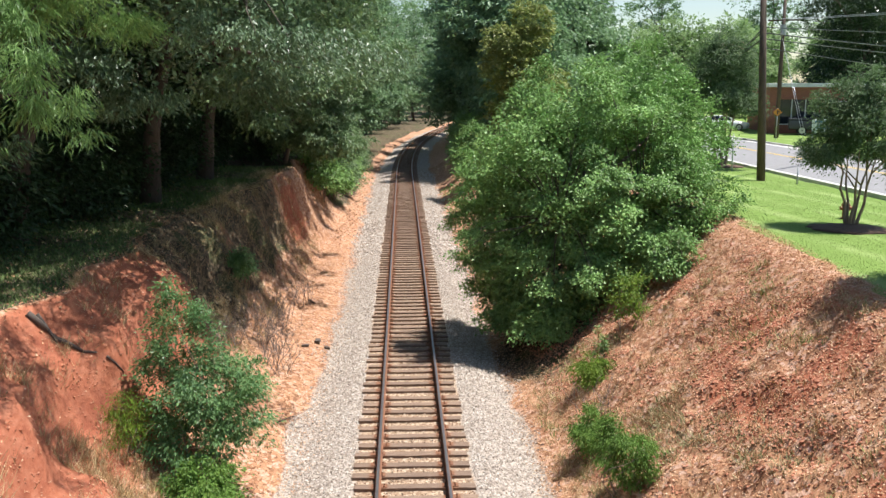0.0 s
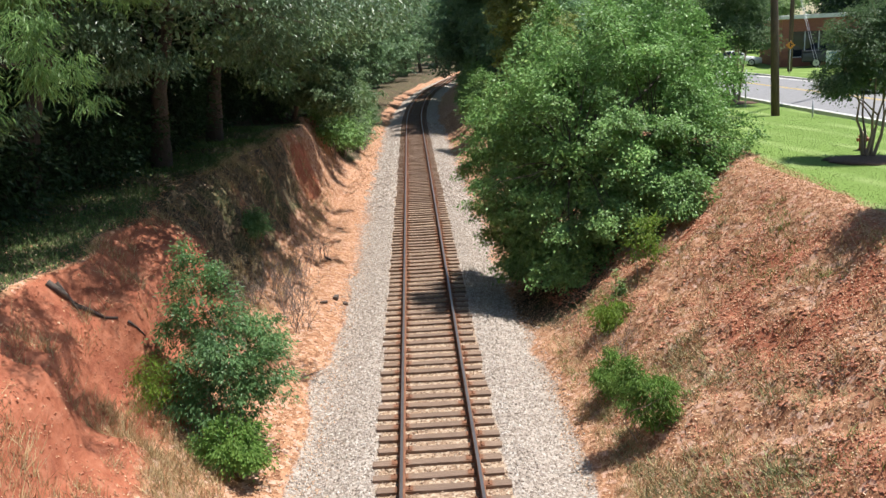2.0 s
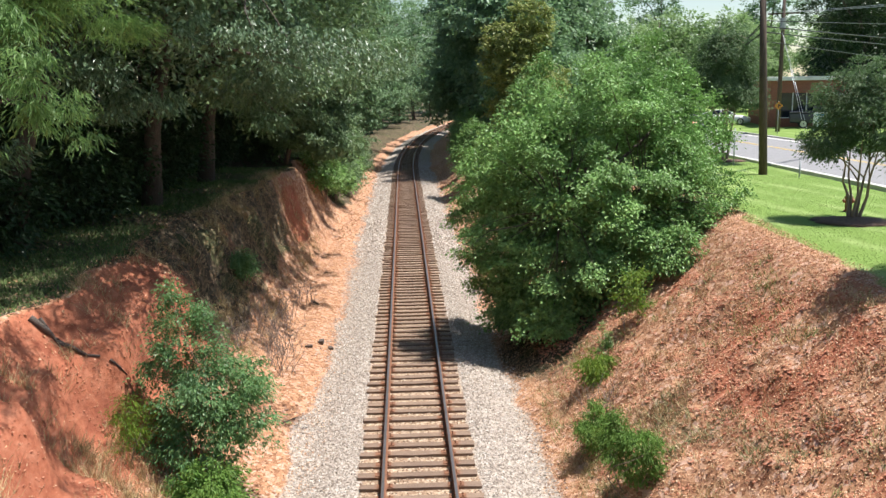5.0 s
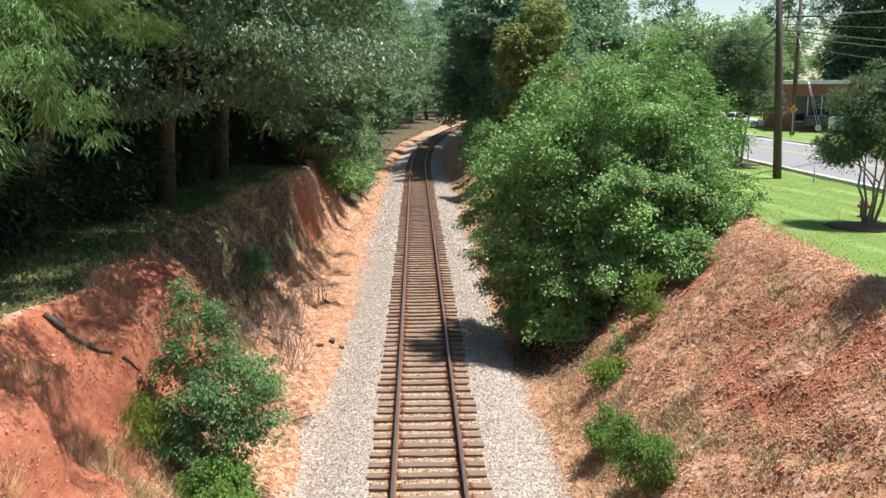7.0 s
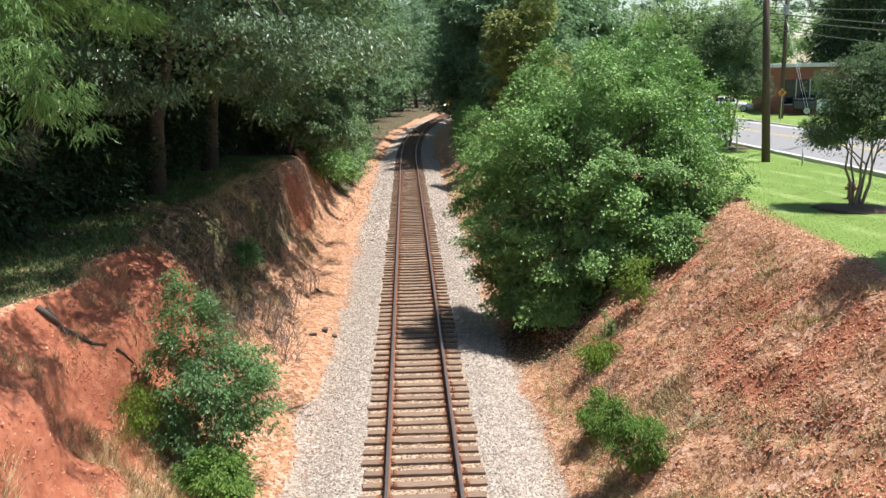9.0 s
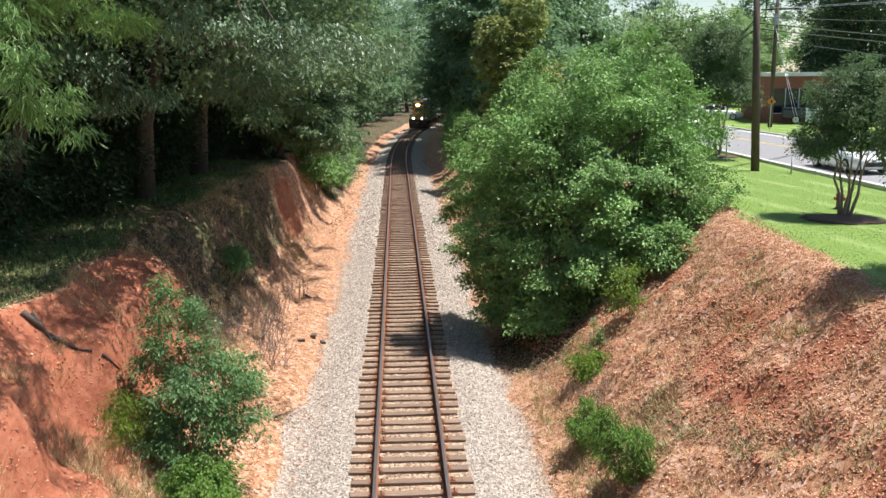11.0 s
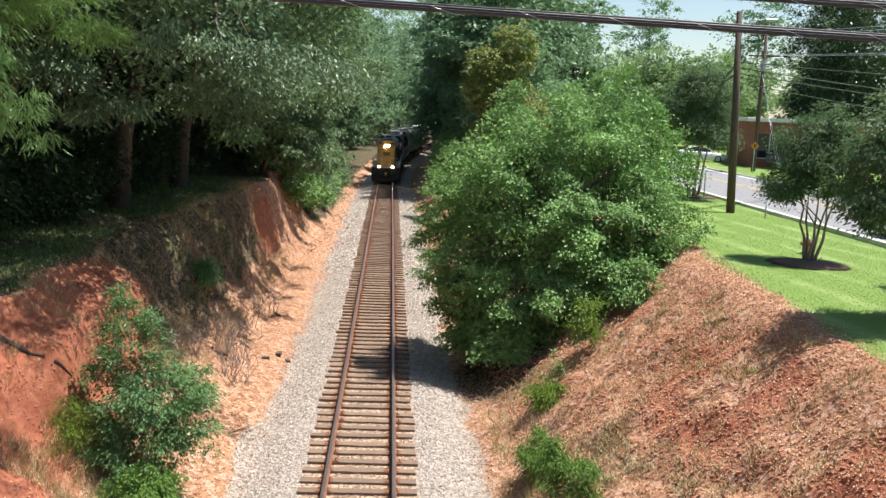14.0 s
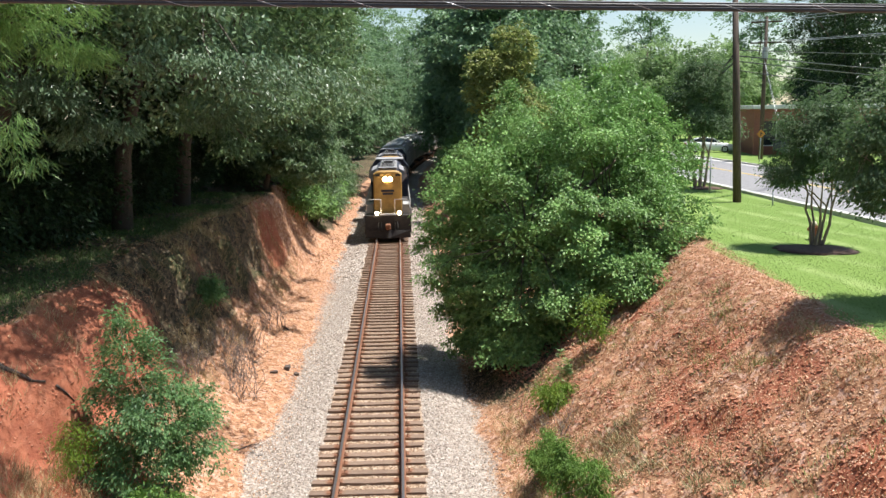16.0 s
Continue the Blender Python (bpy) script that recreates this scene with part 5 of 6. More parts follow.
        part("end_rail", tube("end_rail", LOCO_PALE, [(s * 0.45, 0.42, 1.56), (s * 0.45, 0.42, 2.6)], 0.025, 6), top, "pale handrail")
        part("side_rail", tube("side_rail", LOCO_PALE, [(s * 1.45, 0.9, 1.56), (s * 1.45, 0.95, 2.5), (s * 1.45, 13.2, 2.5)], 0.022, 6), top, "pale handrail")
        for k in range(9):
            part("rail_post", tube("rail_post", LOCO_PALE, [(s * 1.45, 2.2 + k * 1.35, 1.56), (s * 1.45, 2.2 + k * 1.35, 2.5)], 0.018, 5), top)
        for z in (0.45, 0.8, 1.15):
            part("step", box("step", UNDER, (s * 1.3 - 0.22, 0.36, z), (s * 1.3 + 0.22, 0.85, z + 0.03)), top)
        part("battery_box", box("battery_box", LOCO_PALE, (s * 1.22 - 0.25, 1.4, 1.56), (s * 1.22 + 0.25, 3.2, 2.2), 0.03), top, "pale grey equipment box")
    for z, w in ((3.05, 0.42), (2.86, 0.34)):
        part("emblem_bar", box("emblem_bar", LOCO_BLUE, (-w, 0.905, z), (w, 0.917, z + 0.13)), top, "dark blue emblem bar")
    part("pilot", box("pilot", UNDER, (-1.5, 0.3, 0.35), (1.5, 0.42, 1.5), 0.02), top)
    plow = [[(-1.45, 0.3, 0.12), (0, -0.05, 0.12), (1.45, 0.3, 0.12), (1.45, 0.34, 0.12), (0, 0.0, 0.12), (-1.45, 0.34, 0.12)], [(-1.45, 0.26, 0.62), (0, 0.12, 0.62), (1.45, 0.26, 0.62), (1.45, 0.3, 0.62), (0, 0.17, 0.62), (-1.45, 0.3, 0.62)]]
    part("plough", loft("plough", UNDER, plow), top)
    part("coupler", box("coupler", RUST, (-0.16, -0.35, 0.72), (0.16, 0.3, 1.05), 0.05), top)
    part("anti_climber", box("anti_climber", LOCO_PALE, (-0.5, 0.22, 1.56), (0.5, 0.40, 1.68), 0.02), top)
    for k in (-0.62, -0.42, 0.42, 0.62):
        part("air_hose", tube("air_hose", TYRE, [(k, 0.28, 1.15), (k * 1.05, 0.12, 0.85), (k * 0.95, 0.05, 0.6)], 0.028, 6), top)
    part("fuel_tank", loft("fuel_tank", UNDER, [[(x, y, z) for x, z in ((-1.0, 0.35), (1.0, 0.35), (1.4, 0.7), (1.4, 1.05), (-1.4, 1.05), (-1.4, 0.7))] for y in (7.0, 11.8)]), top)
    bogie(top, 3.9, 3, 1.75)
    bogie(top, 15.0, 3, 1.75)
    return top


def hopper(label):
    """A covered hopper wagon, leading end at y = 0."""
    grey = plain("grey_wagon_paint", (0.26, 0.26, 0.25), (0.46, 0.45, 0.43), 1.5, 0.65, relief=0.1)
    top = thing("hopper_wagon", label, "railway wagon")

    def ring(y, z0):
        return [(x, y, z) for x, z in ((-0.9, z0), (0.9, z0), (1.52, z0 + 0.5), (1.52, 3.9), (1.2, 4.4), (0.5, 4.62), (-0.5, 4.62), (-1.2, 4.4), (-1.52, 3.9), (-1.52, z0 + 0.5))]
    part("body", loft("body", grey, [ring(1.2, 2.9), ring(3.2, 0.9), ring(13.6, 0.9), ring(15.6, 2.9)]), top)
    part("sill", box("sill", UNDER, (-0.4, 0.2, 0.85), (0.4, 16.6, 1.15)), top)
    for s in (-1, 1):
        for k in range(12):
            part("rib", box("rib", grey, (s * 1.55 - 0.05, 2.0 + k * 1.16, 1.6), (s * 1.55 + 0.05, 2.1 + k * 1.16, 3.9)), top)
        part("end_ladder", tube("end_ladder", LOCO_PALE, [(s * 1.3, 0.5, 0.9), (s * 1.3, 0.9, 4.3)], 0.03, 5), top)
    for k in range(4):
        part("roof_hatch", box("roof_hatch", LOCO_PALE, (-0.4, 2.6 + k * 3.1, 4.62), (0.4, 4.6 + k * 3.1, 4.72), 0.02), top)
    part("running_board", box("running_board", LOCO_PALE, (0.55, 1.2, 4.66), (0.95, 15.6, 4.69)), top)
    bogie(top, 2.3, 2, 1.75)
    bogie(top, 14.5, 2, 1.75)
    return top


lead_engine = locomotive("leading diesel locomotive, gold hood end and lit lamps", True)
second_engine = locomotive("second diesel locomotive, dark blue with a grey roof", False)
wagons = [hopper("grey covered hopper wagon in the train")]
wagons += [copy_thing(wagons[0], Matrix()) for _ in range(5)]
for w in wagons:
    tagged(w, group="hopper wagons of the train")


# ---- bushes and weeds ----
def bush(name, label, x, y, seed, blobs, clumps, per, spread, leaf, ratio, mat, height, stems=4, r=0.03, bark=None, droop=0.15, flat=0.6, shell=0.35, category="bush", group=""):
    return tree(name, label, seed, height, blobs, clumps, per, spread, leaf, ratio, mat, on_ground(x, y), r, stems, 6, 40, bark=bark or BARK_PALE, droop=droop, flat=flat, shell=shell, category=category, group=group)


def ragged(seed, blobs, n, size=0.2):
    """The same masses with small uneven shoots standing out of them."""
    rng = random.Random(seed)
    out = list(blobs)
    for _ in range(n):
        x, y, z, rx, ry, rz = rng.choice(blobs)
        a, e = rng.uniform(0, 6.28), rng.uniform(-0.3, 1.3)
        q = size * rng.uniform(0.6, 1.4)
        out.append((x + rx * 1.12 * math.cos(a) * math.cos(e), y + ry * 1.12 * math.sin(a) * math.cos(e), z + rz * 1.2 * math.sin(e), q, q, q * 1.2))
    return out


bush("privet_bush", "tall glossy privet bush on the red clay slope", -4.5, 17.5, 61,
     ragged(1, [(-0.15, 0.2, 2.6, 0.75, 0.7, 0.9), (-0.4, 0.3, 3.35, 0.42, 0.42, 0.5), (0.35, 0, 1.9, 0.9, 0.8, 0.8), (-0.45, 0, 1.5, 0.75, 0.8, 0.9), (0.75, -0.1, 1.25, 0.72, 0.7, 0.7), (-0.1, -0.3, 0.75, 1.15, 0.8, 0.6)], 26, 0.22),
     420, 54, 0.26, 0.08, 0.52, LEAF_PRIVET, 3.4, shell=0.5)
bush("privet_bush", "low privet bush at the foot of the slope", -4.1, 16.2, 62, [(0, 0, 0.65, 0.65, 0.6, 0.5), (0.3, -0.4, 0.5, 0.5, 0.5, 0.4), (-0.4, 0, 0.4, 0.45, 0.5, 0.35)], 240, 36, 0.2, 0.08, 0.5, LEAF_YOUNG, 0.9)
bush("young_shrub", "yellow-green young shrub on the clay slope", -5.75, 16.6, 63, ragged(4, [(0, 0, 0.6, 0.36, 0.36, 0.42), (0.1, 0, 0.25, 0.4, 0.4, 0.25)], 20, 0.13), 120, 20, 0.18, 0.07, 0.22, LEAF_LIME, 0.8, r=0.015)
bush("dark_bush", "small dark bush in the shade of the bank", -5.9, 30.0, 64, [(0, 0, 0.5, 0.55, 0.55, 0.5)], 120, 30, 0.28, 0.1, 0.5, LEAF_PRIVET, 0.7)
bush("small_bush", "bright-green small bush at the foot of the dry slope", 4.13, 16.0, 65, ragged(2, [(0, 0, 0.9, 0.46, 0.42, 0.42), (0.15, -0.1, 0.5, 0.42, 0.38, 0.3), (-0.25, 0.1, 1.05, 0.3, 0.3, 0.3)], 22, 0.13), 250, 34, 0.18, 0.07, 0.4, LEAF_YOUNG, 1.1, r=0.02)
bush("small_bush", "bright-green small bush among dry weeds", 3.95, 18.2, 66, ragged(3, [(0, 0, 0.6, 0.36, 0.34, 0.4), (0.1, 0, 0.25, 0.34, 0.34, 0.2)], 16, 0.12), 150, 30, 0.17, 0.07, 0.42, LEAF_YOUNG, 0.8, r=0.016)
bush("weed_clump", "green weeds at the edge of the tree's shade", 4.5, 21.2, 67, [(0, 0, 0.5, 0.4, 0.4, 0.45), (0.35, 0.3, 0.4, 0.35, 0.35, 0.35)], 100, 26, 0.2, 0.09, 0.35, LEAF_LIME, 0.7, r=0.012, category="weeds")
bush("sapling", "leafy sapling beside the big tree", 5.9, 23.0, 68, [(0, 0, 0.9, 0.5, 0.5, 0.6), (0.2, 0.2, 1.4, 0.35, 0.35, 0.35), (0.5, 0.4, 0.5, 0.4, 0.4, 0.4)], 60, 18, 0.26, 0.10, 0.45, LEAF_LIME, 1.5, r=0.018, category="sapling")
bush("sapling", "leafy sapling beside the big tree", 7.8, 25.1, 69, [(0, 0, 0.8, 0.7, 0.6, 0.7), (-0.3, -0.2, 0.4, 0.6, 0.6, 0.4)], 160, 26, 0.3, 0.12, 0.5, LEAF_TREE, 1.3, r=0.018, category="sapling")
for k, (x, y, s) in enumerate(((-5.0, 60.5, 1), (-4.6, 66, 1), (-4.9, 73, 1), (-4.7, 82, 1), (-5.2, 54.5, 0.8), (-5.0, 92, 1))):
    bush("overhanging_shrub", "bright shrub hanging over the litter at the wood's edge", x, y, 80 + k, [(0, 0, 1.7, 1.3, 1.5, 1.1), (0.5, -0.5, 1.2, 1.0, 1.1, 0.6), (-0.6, 0.3, 2.9, 1.2, 1.3, 1.0)], 170, 26, 0.55, 0.19, 0.55, LEAF_TREE if k % 2 == 0 else LEAF_WOOD, 2.8, r=0.05, group="shrubs along the wood's edge")
for k, (x, y) in enumerate(((5.8, 36), (5.6, 43), (5.7, 50), (5.4, 58), (5.4, 66), (5.5, 74), (5.6, 82), (6.2, 92), (7.0, 102))):
    bush("trackside_shrub", "green shrub on the bank beside the track", x, y, 95 + k, [(0, 0, 1.6, 1.5, 1.6, 1.2), (-0.7, -0.4, 0.9, 0.9, 1.0, 0.7), (0.4, 0.3, 2.9, 1.2, 1.3, 1.0)], 180, 26, 0.55, 0.2, 0.55, LEAF_TREE, 2.8, r=0.05, group="shrubs right of the track")


def tall_weed(x, y, h):
    rng = np.random.default_rng(int(x * 100))
    top = thing("tall_weed", "single tall leafy weed stalk", "weed", on_ground(x, y))
    part("stalk", tube("stalk", LEAF_LIME, [(0, 0, -0.05), (0.02, 0, h * 0.5), (0.0, 0.02, h)], [0.012, 0.01, 0.005], 5), top)
    n = 90
    z = rng.uniform(0.15 * h, h, n)
    a = rng.uniform(0, 6.28, n)
    ax = np.stack([np.cos(a), np.sin(a), -0.4 + 0.9 * z / h], 1)
    c = np.stack([0 * z, 0 * z, z], 1) + unit(ax) * 0.08
    tagged(part("foliage", leaf_mesh("foliage", c, ax, np.tile((0, 0, 1.0), (n, 1)), np.full(n, 0.16), np.full(n, 0.035), LEAF_TREE), top), kind="stuff")


tall_weed(4.95, 22.1, 1.15)
tall_weed(5.2, 22.4, 0.6)


def bare_brush(name, label, x, y, seed, n, h, w, mat, lean=0.0):
    """A thicket of bare stems that fork."""
    rng = np.random.default_rng(seed)
    lines = []
    for _ in range(n):
        a, r = rng.uniform(0, 6.28), w * rng.random() ** 0.5
        b = np.array([r * math.cos(a), r * math.sin(a), -0.05])
        tip = b + np.array([rng.normal(lean, 0.35), rng.normal(0, 0.35), 1.0]) * h * rng.uniform(0.5, 1.1)
        line = limb_line(rng, tuple(b), tuple(tip), 0.06, 5)
        lines.append((line, [0.011, 0.009, 0.007, 0.005, 0.003]))
        for k in (2, 3, 3):
            q = np.array(line[k])
            t2 = q + rng.normal(0, 0.28, 3) * h * 0.6 + np.array([0, 0, 0.22 * h])
            lines.append((limb_line(rng, tuple(q), tuple(t2), 0.08, 4), [0.006, 0.005, 0.004, 0.002]))
    top = thing(name, label, "dry brush", on_ground(x, y), "bare brush")
    tagged(part("brushwood", tubes("brushwood", mat, lines), top), kind="stuff")


for k, (x, y, n, h, w) in enumerate(((-3.95, 25.0, 26, 1.2, 0.45), (-4.4, 26.6, 40, 1.3, 0.7), (-4.15, 33.5, 22, 1.1, 0.5), (-4.9, 28.2, 30, 1.0, 0.6), (-5.2, 24.0, 26, 1.0, 0.6), (-4.6, 30.5, 24, 1.0, 0.6), (-4.3, 17.0, 26, 0.8, 0.5), (4.3, 19.6, 18, 0.9, 0.4))):
    bare_brush("bare_brush", "grey-brown leafless brush on the slope", x, y, 120 + k, n, h, w, TWIG)
bare_brush("dead_branches", "bleached dead branches lying by the gravel", 3.75, 21.7, 140, 16, 0.45, 0.35, STRAW, -0.9)


def fallen_root(pts, r, label):
    line = [(x, y, gz(x, y) + dz) for x, y, dz in pts]
    n = len(line)
    ob = new("fallen_branch", tube("fallen_branch", BARK, line, [r * (1 - 0.7 * i / (n - 1)) for i in range(n)], 7))
    tagged(ob, label, "branch", "fallen branches")


fallen_root(((-7.42, 17.09, 0.03), (-7.15, 17.02, 0.05), (-7.01, 16.95, 0.02)), 0.05, "forked piece of the dark root")
fallen_root(((-7.53, 16.93, 0.03), (-7.24, 17.0, 0.06), (-7.05, 17.05, 0.02), (-6.86, 17.13, 0.07), (-6.6, 17.2, 0.03), (-6.38, 17.3, 0.02)), 0.075, "dark root lying down the clay face")
fallen_root(((-6.24, 17.45, 0.04), (-6.12, 17.6, 0.05), (-6.02, 17.77, 0.03)), 0.03, "short dark stick on the clay")
fallen_root(((-3.9, 34.0, 0.03), (-3.6, 33.3, 0.06)), 0.05, "short dark stick on the litter")
fallen_root(((-3.4, 21.2, 0.02), (-3.15, 21.7, 0.05), (-3.0, 22.0, 0.02)), 0.02, "thin stick on the litter")


def chunk(x, y, size, seed):
    rng = random.Random(seed)
    bm = bmesh.new()
    bmesh.ops.create_cube(bm, size=1, matrix=Matrix.Diagonal((size, size * 0.5, size * 0.35, 1)))
    for v in bm.verts:
        v.co *= rng.uniform(0.75, 1.15)
    ob = new("wood_chunk", bevelled(bm, BARK, "wood_chunk", 0.01))
    ob.matrix_world = pose(x, y, gz(x, y) + size * 0.16, 0, 0, rng.uniform(0, 180))
    tagged(ob, "dark broken chunk of old tie on the litter", "debris", "old wood chunks")


for k, (x, y, s) in enumerate(((-3.1, 28.68, 0.36), (-3.42, 27.82, 0.25), (-2.76, 28.27, 0.26))):
    chunk(x, y, s, k)


# ---- loose cover on the ground ----
def field(rng, n, x0, x1, y0, y1, keep=None):
    """Random places on the ground, thinned by keep(x, y) in 0 to 1."""
    x, y = rng.uniform(x0, x1, n), rng.uniform(y0, y1, n)
    if keep is not None:
        ok = rng.random(n) < keep(x, y)
        x, y = x[ok], y[ok]
    return np.stack([x, y, ground_z(x, y)], 1)


OCTA_V = np.array([(1, 0, 0), (0, 1, 0), (-1, 0, 0), (0, -1, 0), (0, 0, 1), (0, 0, -1)], float)
OCTA_F = np.array([(0, 1, 4), (1, 2, 4), (2, 3, 4), (3, 0, 4), (1, 0, 5), (2, 1, 5), (3, 2, 5), (0, 3, 5)])


def stones(name, label, p, lo, hi, mat, seed, category="gravel", flat=0.7):
    rng = np.random.default_rng(seed)
    n = len(p)
    s = rng.uniform(lo, hi, (n, 1)) * rng.uniform(0.65, 1.3, (n, 3)) * np.array([1, 1, flat])
    a = rng.uniform(0, 6.28, n)
    v = OCTA_V[None] * s[:, None] + rng.normal(0, 0.22, (n, 6, 3)) * s[:, None]
    c, q = np.cos(a)[:, None], np.sin(a)[:, None]
    v = np.stack([v[..., 0] * c - v[..., 1] * q, v[..., 0] * q + v[..., 1] * c, v[..., 2]], -1) + p[:, None] + np.array([0, 0, 1]) * (s[:, None, 2:] * 0.35)
    f = OCTA_F[None] + 6 * np.arange(n)[:, None, None]
    return tagged(new(name, raw(name, v.reshape(-1, 3), f.reshape(-1, 3), mat)), label, category, kind="stuff")


def flakes(name, label, p, lo, hi, mat, seed, tilt=0.5, category="leaf litter", ratio=0.6):
    rng = np.random.default_rng(seed)
    n = len(p)
    a = rng.uniform(0, 6.28, n)
    ax = np.stack([np.cos(a), np.sin(a), rng.normal(0, tilt, n)], 1)
    no = np.stack([rng.normal(0, tilt, n), rng.normal(0, tilt, n), np.ones(n)], 1)
    le = rng.uniform(lo, hi, n)
    return tagged(new(name, leaf_mesh(name, p + np.array([0, 0, 0.02]), ax, unit(no), le, le * ratio * rng.uniform(0.6, 1.3, n), mat)), label, category, kind="stuff")


def blades(name, label, p, lo, hi, w, mat, seed, lean=0.4, category="grass"):
    rng = np.random.default_rng(seed)
    n = len(p)
    h, a = rng.uniform(lo, hi, n), rng.uniform(0, 6.28, n)
    side = np.stack([np.cos(a), np.sin(a), 0 * a], 1) * w
    tip = np.stack([rng.normal(0, lean, n), rng.normal(0, lean, n), np.ones(n)], 1) * h[:, None]
    v = np.stack([p - side, p + side, p + tip], 1)
    return tagged(new(name, raw(name, v.reshape(-1, 3), np.arange(3 * n).reshape(-1, 3), mat)), label, category, kind="stuff")


def tufts(rng, places, per, spread):
    p = np.repeat(places, per, 0) + np.concatenate([rng.normal(0, spread, (len(places) * per, 2)), np.zeros((len(places) * per, 1))], 1)
    p[:, 2] = ground_z(p[:, 0], p[:, 1]) - 0.02
    return p


def cover():
    rng = np.random.default_rng(77)
    # pale stones are thinned where the big tree's shade is painted
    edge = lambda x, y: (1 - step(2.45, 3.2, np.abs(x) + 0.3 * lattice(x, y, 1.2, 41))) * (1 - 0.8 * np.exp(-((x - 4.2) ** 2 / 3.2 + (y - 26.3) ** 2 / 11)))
    for x0, x1, k in ((-3.2, -1.32, 1), (1.32, 3.3, 2)):
        stones("ballast", "pale crushed-stone ballast beside the track", field(rng, 26000, x0, x1, 11, 44, edge), 0.016, 0.036, STONE, k)
        stones("ballast", "pale crushed-stone ballast beside the track", field(rng, 9000, x0, x1, 44, 90, edge), 0.04, 0.07, STONE, k + 5)
    stones("rusty_ballast", "rust-stained stones between the ties", field(rng, 15000, -1.3, 1.3, 11, 45), 0.016, 0.036, STONE_RUST, 3)
    # dry leaves are thinned in the same painted shade
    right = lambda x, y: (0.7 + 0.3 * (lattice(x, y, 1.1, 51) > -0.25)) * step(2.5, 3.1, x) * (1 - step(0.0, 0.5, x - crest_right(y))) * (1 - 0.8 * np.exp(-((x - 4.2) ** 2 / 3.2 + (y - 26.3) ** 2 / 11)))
    flakes("leaf_litter", "brown dry leaves covering the right slope", field(rng, 150000, 2.5, 11, 9, 34, right), 0.02, 0.058, DRY_LEAF, 4, 0.5)
    left = lambda x, y: step(1.9, 3.3, -x) * (1 - 0.8 * step(5.0, 6.2, -x) * (1 - 0.6 * step(21, 25, y))) * (1 - step(0.2, 0.8, -x - top_left(y)))
    flakes("leaf_litter", "brown dry leaves at the foot of the left bank", field(rng, 70000, -8.5, -1.9, 11, 48, left), 0.025, 0.065, DRY_LEAF, 5, 0.35)
    flakes("leaf_litter", "brown dry leaves along the track", field(rng, 16000, -4.2, 4.5, 48, 95, lambda x, y: step(2.4, 3.1, np.abs(x))), 0.07, 0.14, DRY_LEAF, 6)
    stones("clay_clods", "red clay clods on the right slope", field(rng, 15000, 3.8, 9.4, 9, 27, lambda x, y: 0.25 + (lattice(x, y, 1.3, 44) > 0.0) * 0.7), 0.012, 0.05, CLOD, 7, "clay", 0.6)
    stones("clay_clods", "red clay clods on the left bank", field(rng, 9000, -7.8, -4.4, 10, 27, lambda x, y: 0.3 + 0.7 * (lattice(x, y, 1.1, 47) > 0.1)), 0.006, 0.03, CLOD, 8, "clay", 0.6)
    spots = field(rng, 2000, 3.2, 9.2, 9, 24, lambda x, y: 0.2 + 0.8 * (lattice(x, y, 1.0, 61) > 0.1))
    blades("dry_grass", "straw-coloured dry grass tufts on the right slope", tufts(rng, spots, 16, 0.06), 0.06, 0.28, 0.006, STRAW, 9, 0.5)
    spots = field(rng, 1300, -7.6, -4.2, 11, 21, lambda x, y: 0.10 + 0.9 * (lattice(x, y, 1.2, 62) > -0.1) * (y < 16.6 + 0.8 * (x + 5.5)))
    blades("dry_grass", "straw-coloured dry grass on the left slope", tufts(rng, spots, 22, 0.08), 0.1, 0.42, 0.006, STRAW, 10, 0.5)
    spots = field(rng, 900, -7.4, -4.6, 22, 46, lambda x, y: 0.2 + 0.8 * (lattice(x, y, 1.3, 67) > 0.0))
    blades("dry_grass", "dry grass on the shaded part of the left slope", tufts(rng, spots, 20, 0.1), 0.1, 0.38, 0.007, STRAW, 23, 0.6)
    spots = field(rng, 520, 3.4, 9, 10, 24, lambda x, y: (lattice(x, y, 1.5, 63) > 0.3) * 1.0)
    blades("green_weeds", "thin green weeds among the litter", tufts(rng, spots, 14, 0.08), 0.06, 0.22, 0.009, BLADE, 11, 0.6)
    spots = field(rng, 1500, 3.6, 7.2, 9, 19, lambda x, y: (lattice(x, y, 0.9, 66) > 0.0) * (1 - step(1.2, 3.2, x - 3.6 - 0.12 * (19 - y))))
    blades("low_weeds", "grey-green low weeds in the dry litter", tufts(rng, spots, 18, 0.09), 0.05, 0.2, 0.008, WEED, 21, 0.8)
    worn = lambda x, y: np.exp(-((x - 6.75) ** 2 / 0.3 + (y - 13.8) ** 2 / 1.3)) + np.exp(-((x - 7.2) ** 2 / 0.3 + (y - 20.9) ** 2 / 2.5)) * 0.7
    stones("clay_clods", "large dark-red clods where the slope has slumped", field(rng, 8000, 5.2, 8.2, 10, 24, worn), 0.01, 0.05, CLOD, 22, "clay", 0.7)
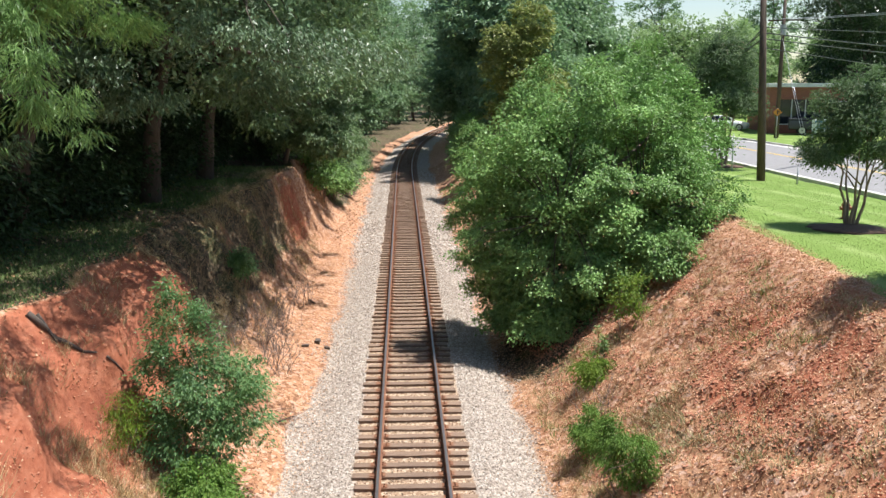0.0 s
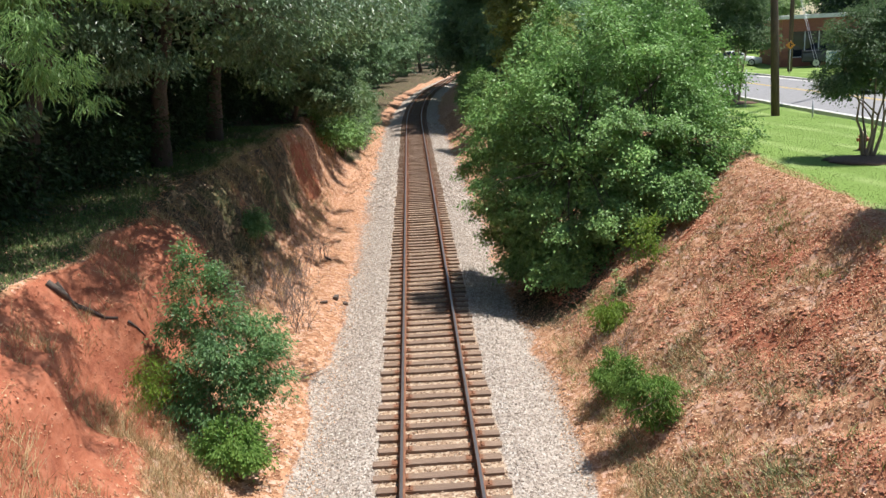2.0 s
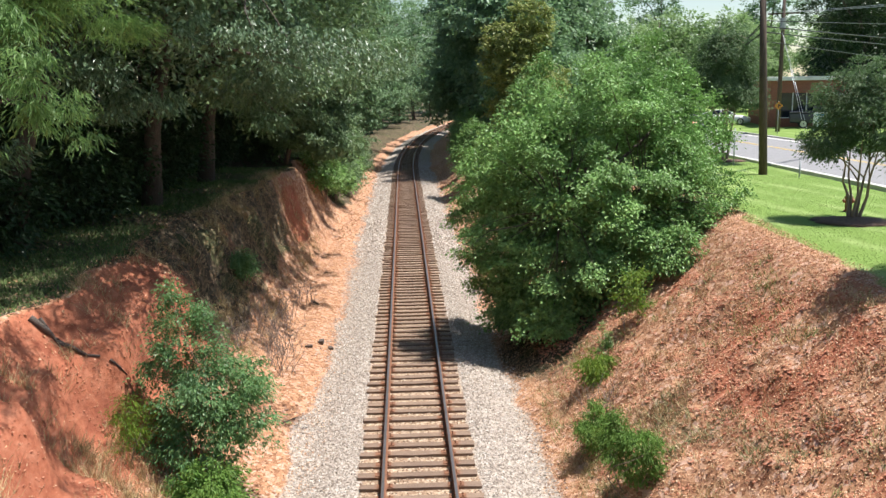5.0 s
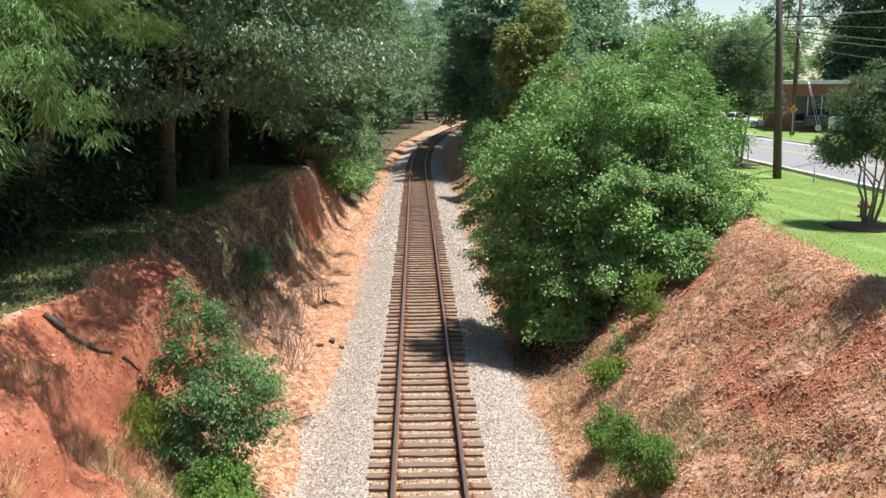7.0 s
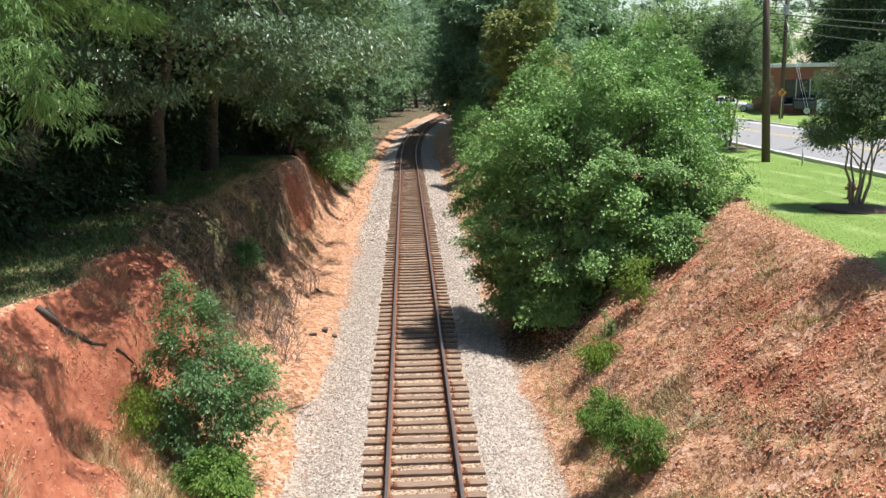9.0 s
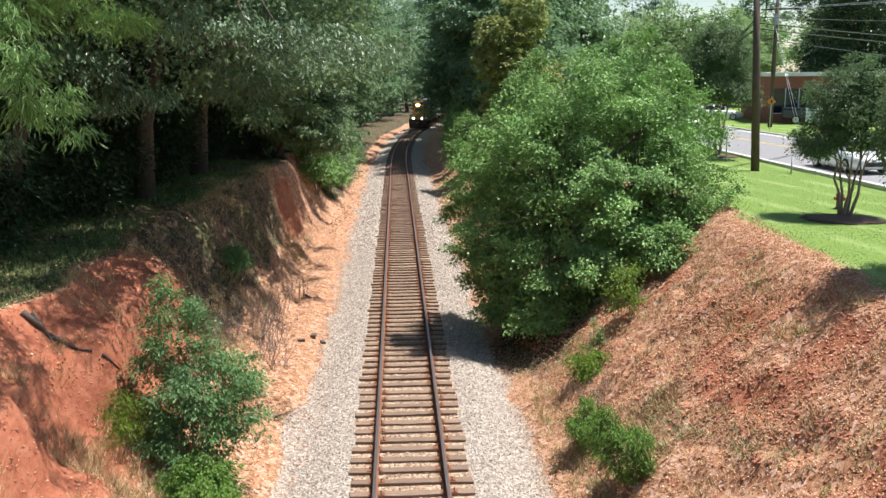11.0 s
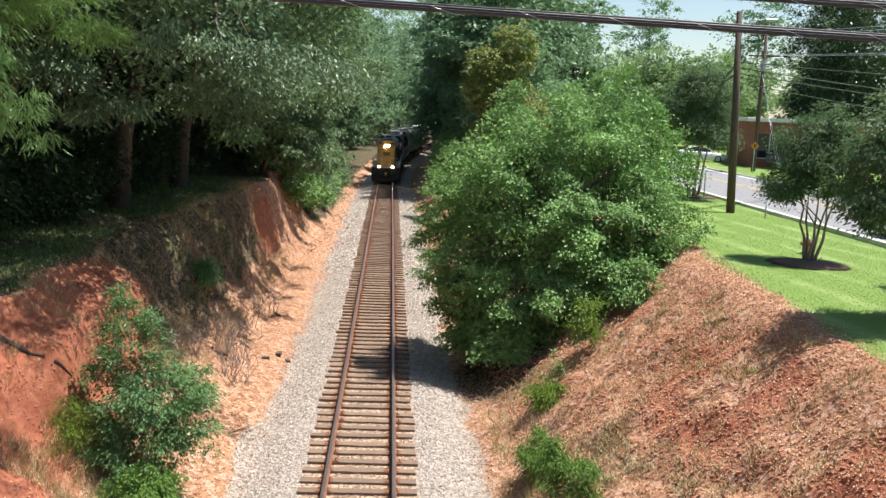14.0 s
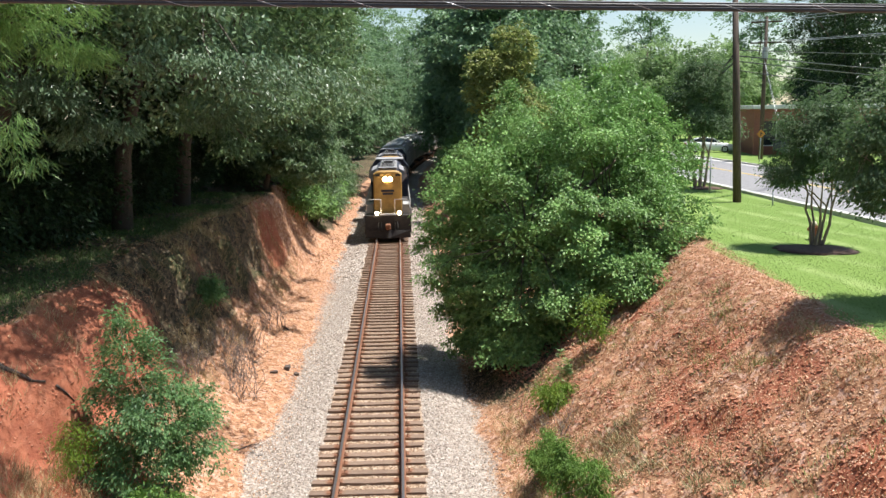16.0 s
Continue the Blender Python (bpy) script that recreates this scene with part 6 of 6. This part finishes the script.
    lawn = lambda x, y: step(-0.15, 0.25, x - crest_right(y) + 0.3 * lattice(x, y, 0.8, 64)) * (x < 18.7) * np.clip(1.25 - y / 60, 0.2, 1)
    blades("lawn_grass", "mown bright-green lawn grass", field(rng, 170000, 8.2, 18.7, 12, 52, lawn), 0.010, 0.026, 0.007, BLADE, 12, 0.6)
    plateau = lambda x, y: step(-0.1, 0.5, -x - top_left(y)) * (0.25 + 0.75 * (lattice(x, y, 2.2, 65) > -0.1))
    blades("rough_grass", "shaded rough grass on top of the left bank", field(rng, 90000, -15, -6.5, 13, 48, plateau), 0.04, 0.14, 0.012, ROUGH, 13, 0.6)
    flakes("leaf_litter", "dry leaves on the shaded top of the bank", field(rng, 3500, -17, -7, 14, 48), 0.05, 0.11, DRY_LEAF, 14)


cover()
railway()


# ---- what moves ----
def line_pose(y_front, wheels):
    """The pose of a rail vehicle whose leading end is at y_front, standing on the line by its two bogies."""
    a, b = y_front + wheels[0], y_front + wheels[1]
    xa, xb = float(track_x(a)), float(track_x(b))
    turn = math.atan2(xb - xa, b - a)
    return pose(xa - wheels[0] * math.sin(turn), a - wheels[0] * math.cos(turn), 0.19, 0, 0, -math.degrees(turn))


def front_at(t):
    return 56.0 + 17.9 * (16 - t) + 0.09 * (16 - t) ** 2


def motions():
    times = [k * 0.5 for k in range(33)]
    walk(lead_engine, [(t, line_pose(front_at(t), (3.9, 15.0))) for t in times])
    walk(second_engine, [(t, line_pose(front_at(t) + 19.3, (3.9, 15.0))) for t in times])
    for k, w in enumerate(wagons):
        walk(w, [(t, line_pose(front_at(t) + 38.8 + 17.2 * k, (2.3, 14.5))) for t in times])
    walk(white_car, [(t, pose(21.1, 42.3 - 10.8 * (t - 10.8), 4.004)) for t in (0.0, 4.0, 8.0, 12.0, 16.0)])
    walk(truck, [(t, pose(21.3, 49.1 - 11.6 * (t - 12.5), 4.004)) for t in (0.0, 4.0, 8.0, 12.0, 16.0)])
    walk(black_car, [(t, pose(26.1, 60.4 + 9.2 * (t - 3.0), 4.004, 0, 0, 180)) for t in (0.0, 4.0, 8.0, 12.0, 16.0)])


motions()
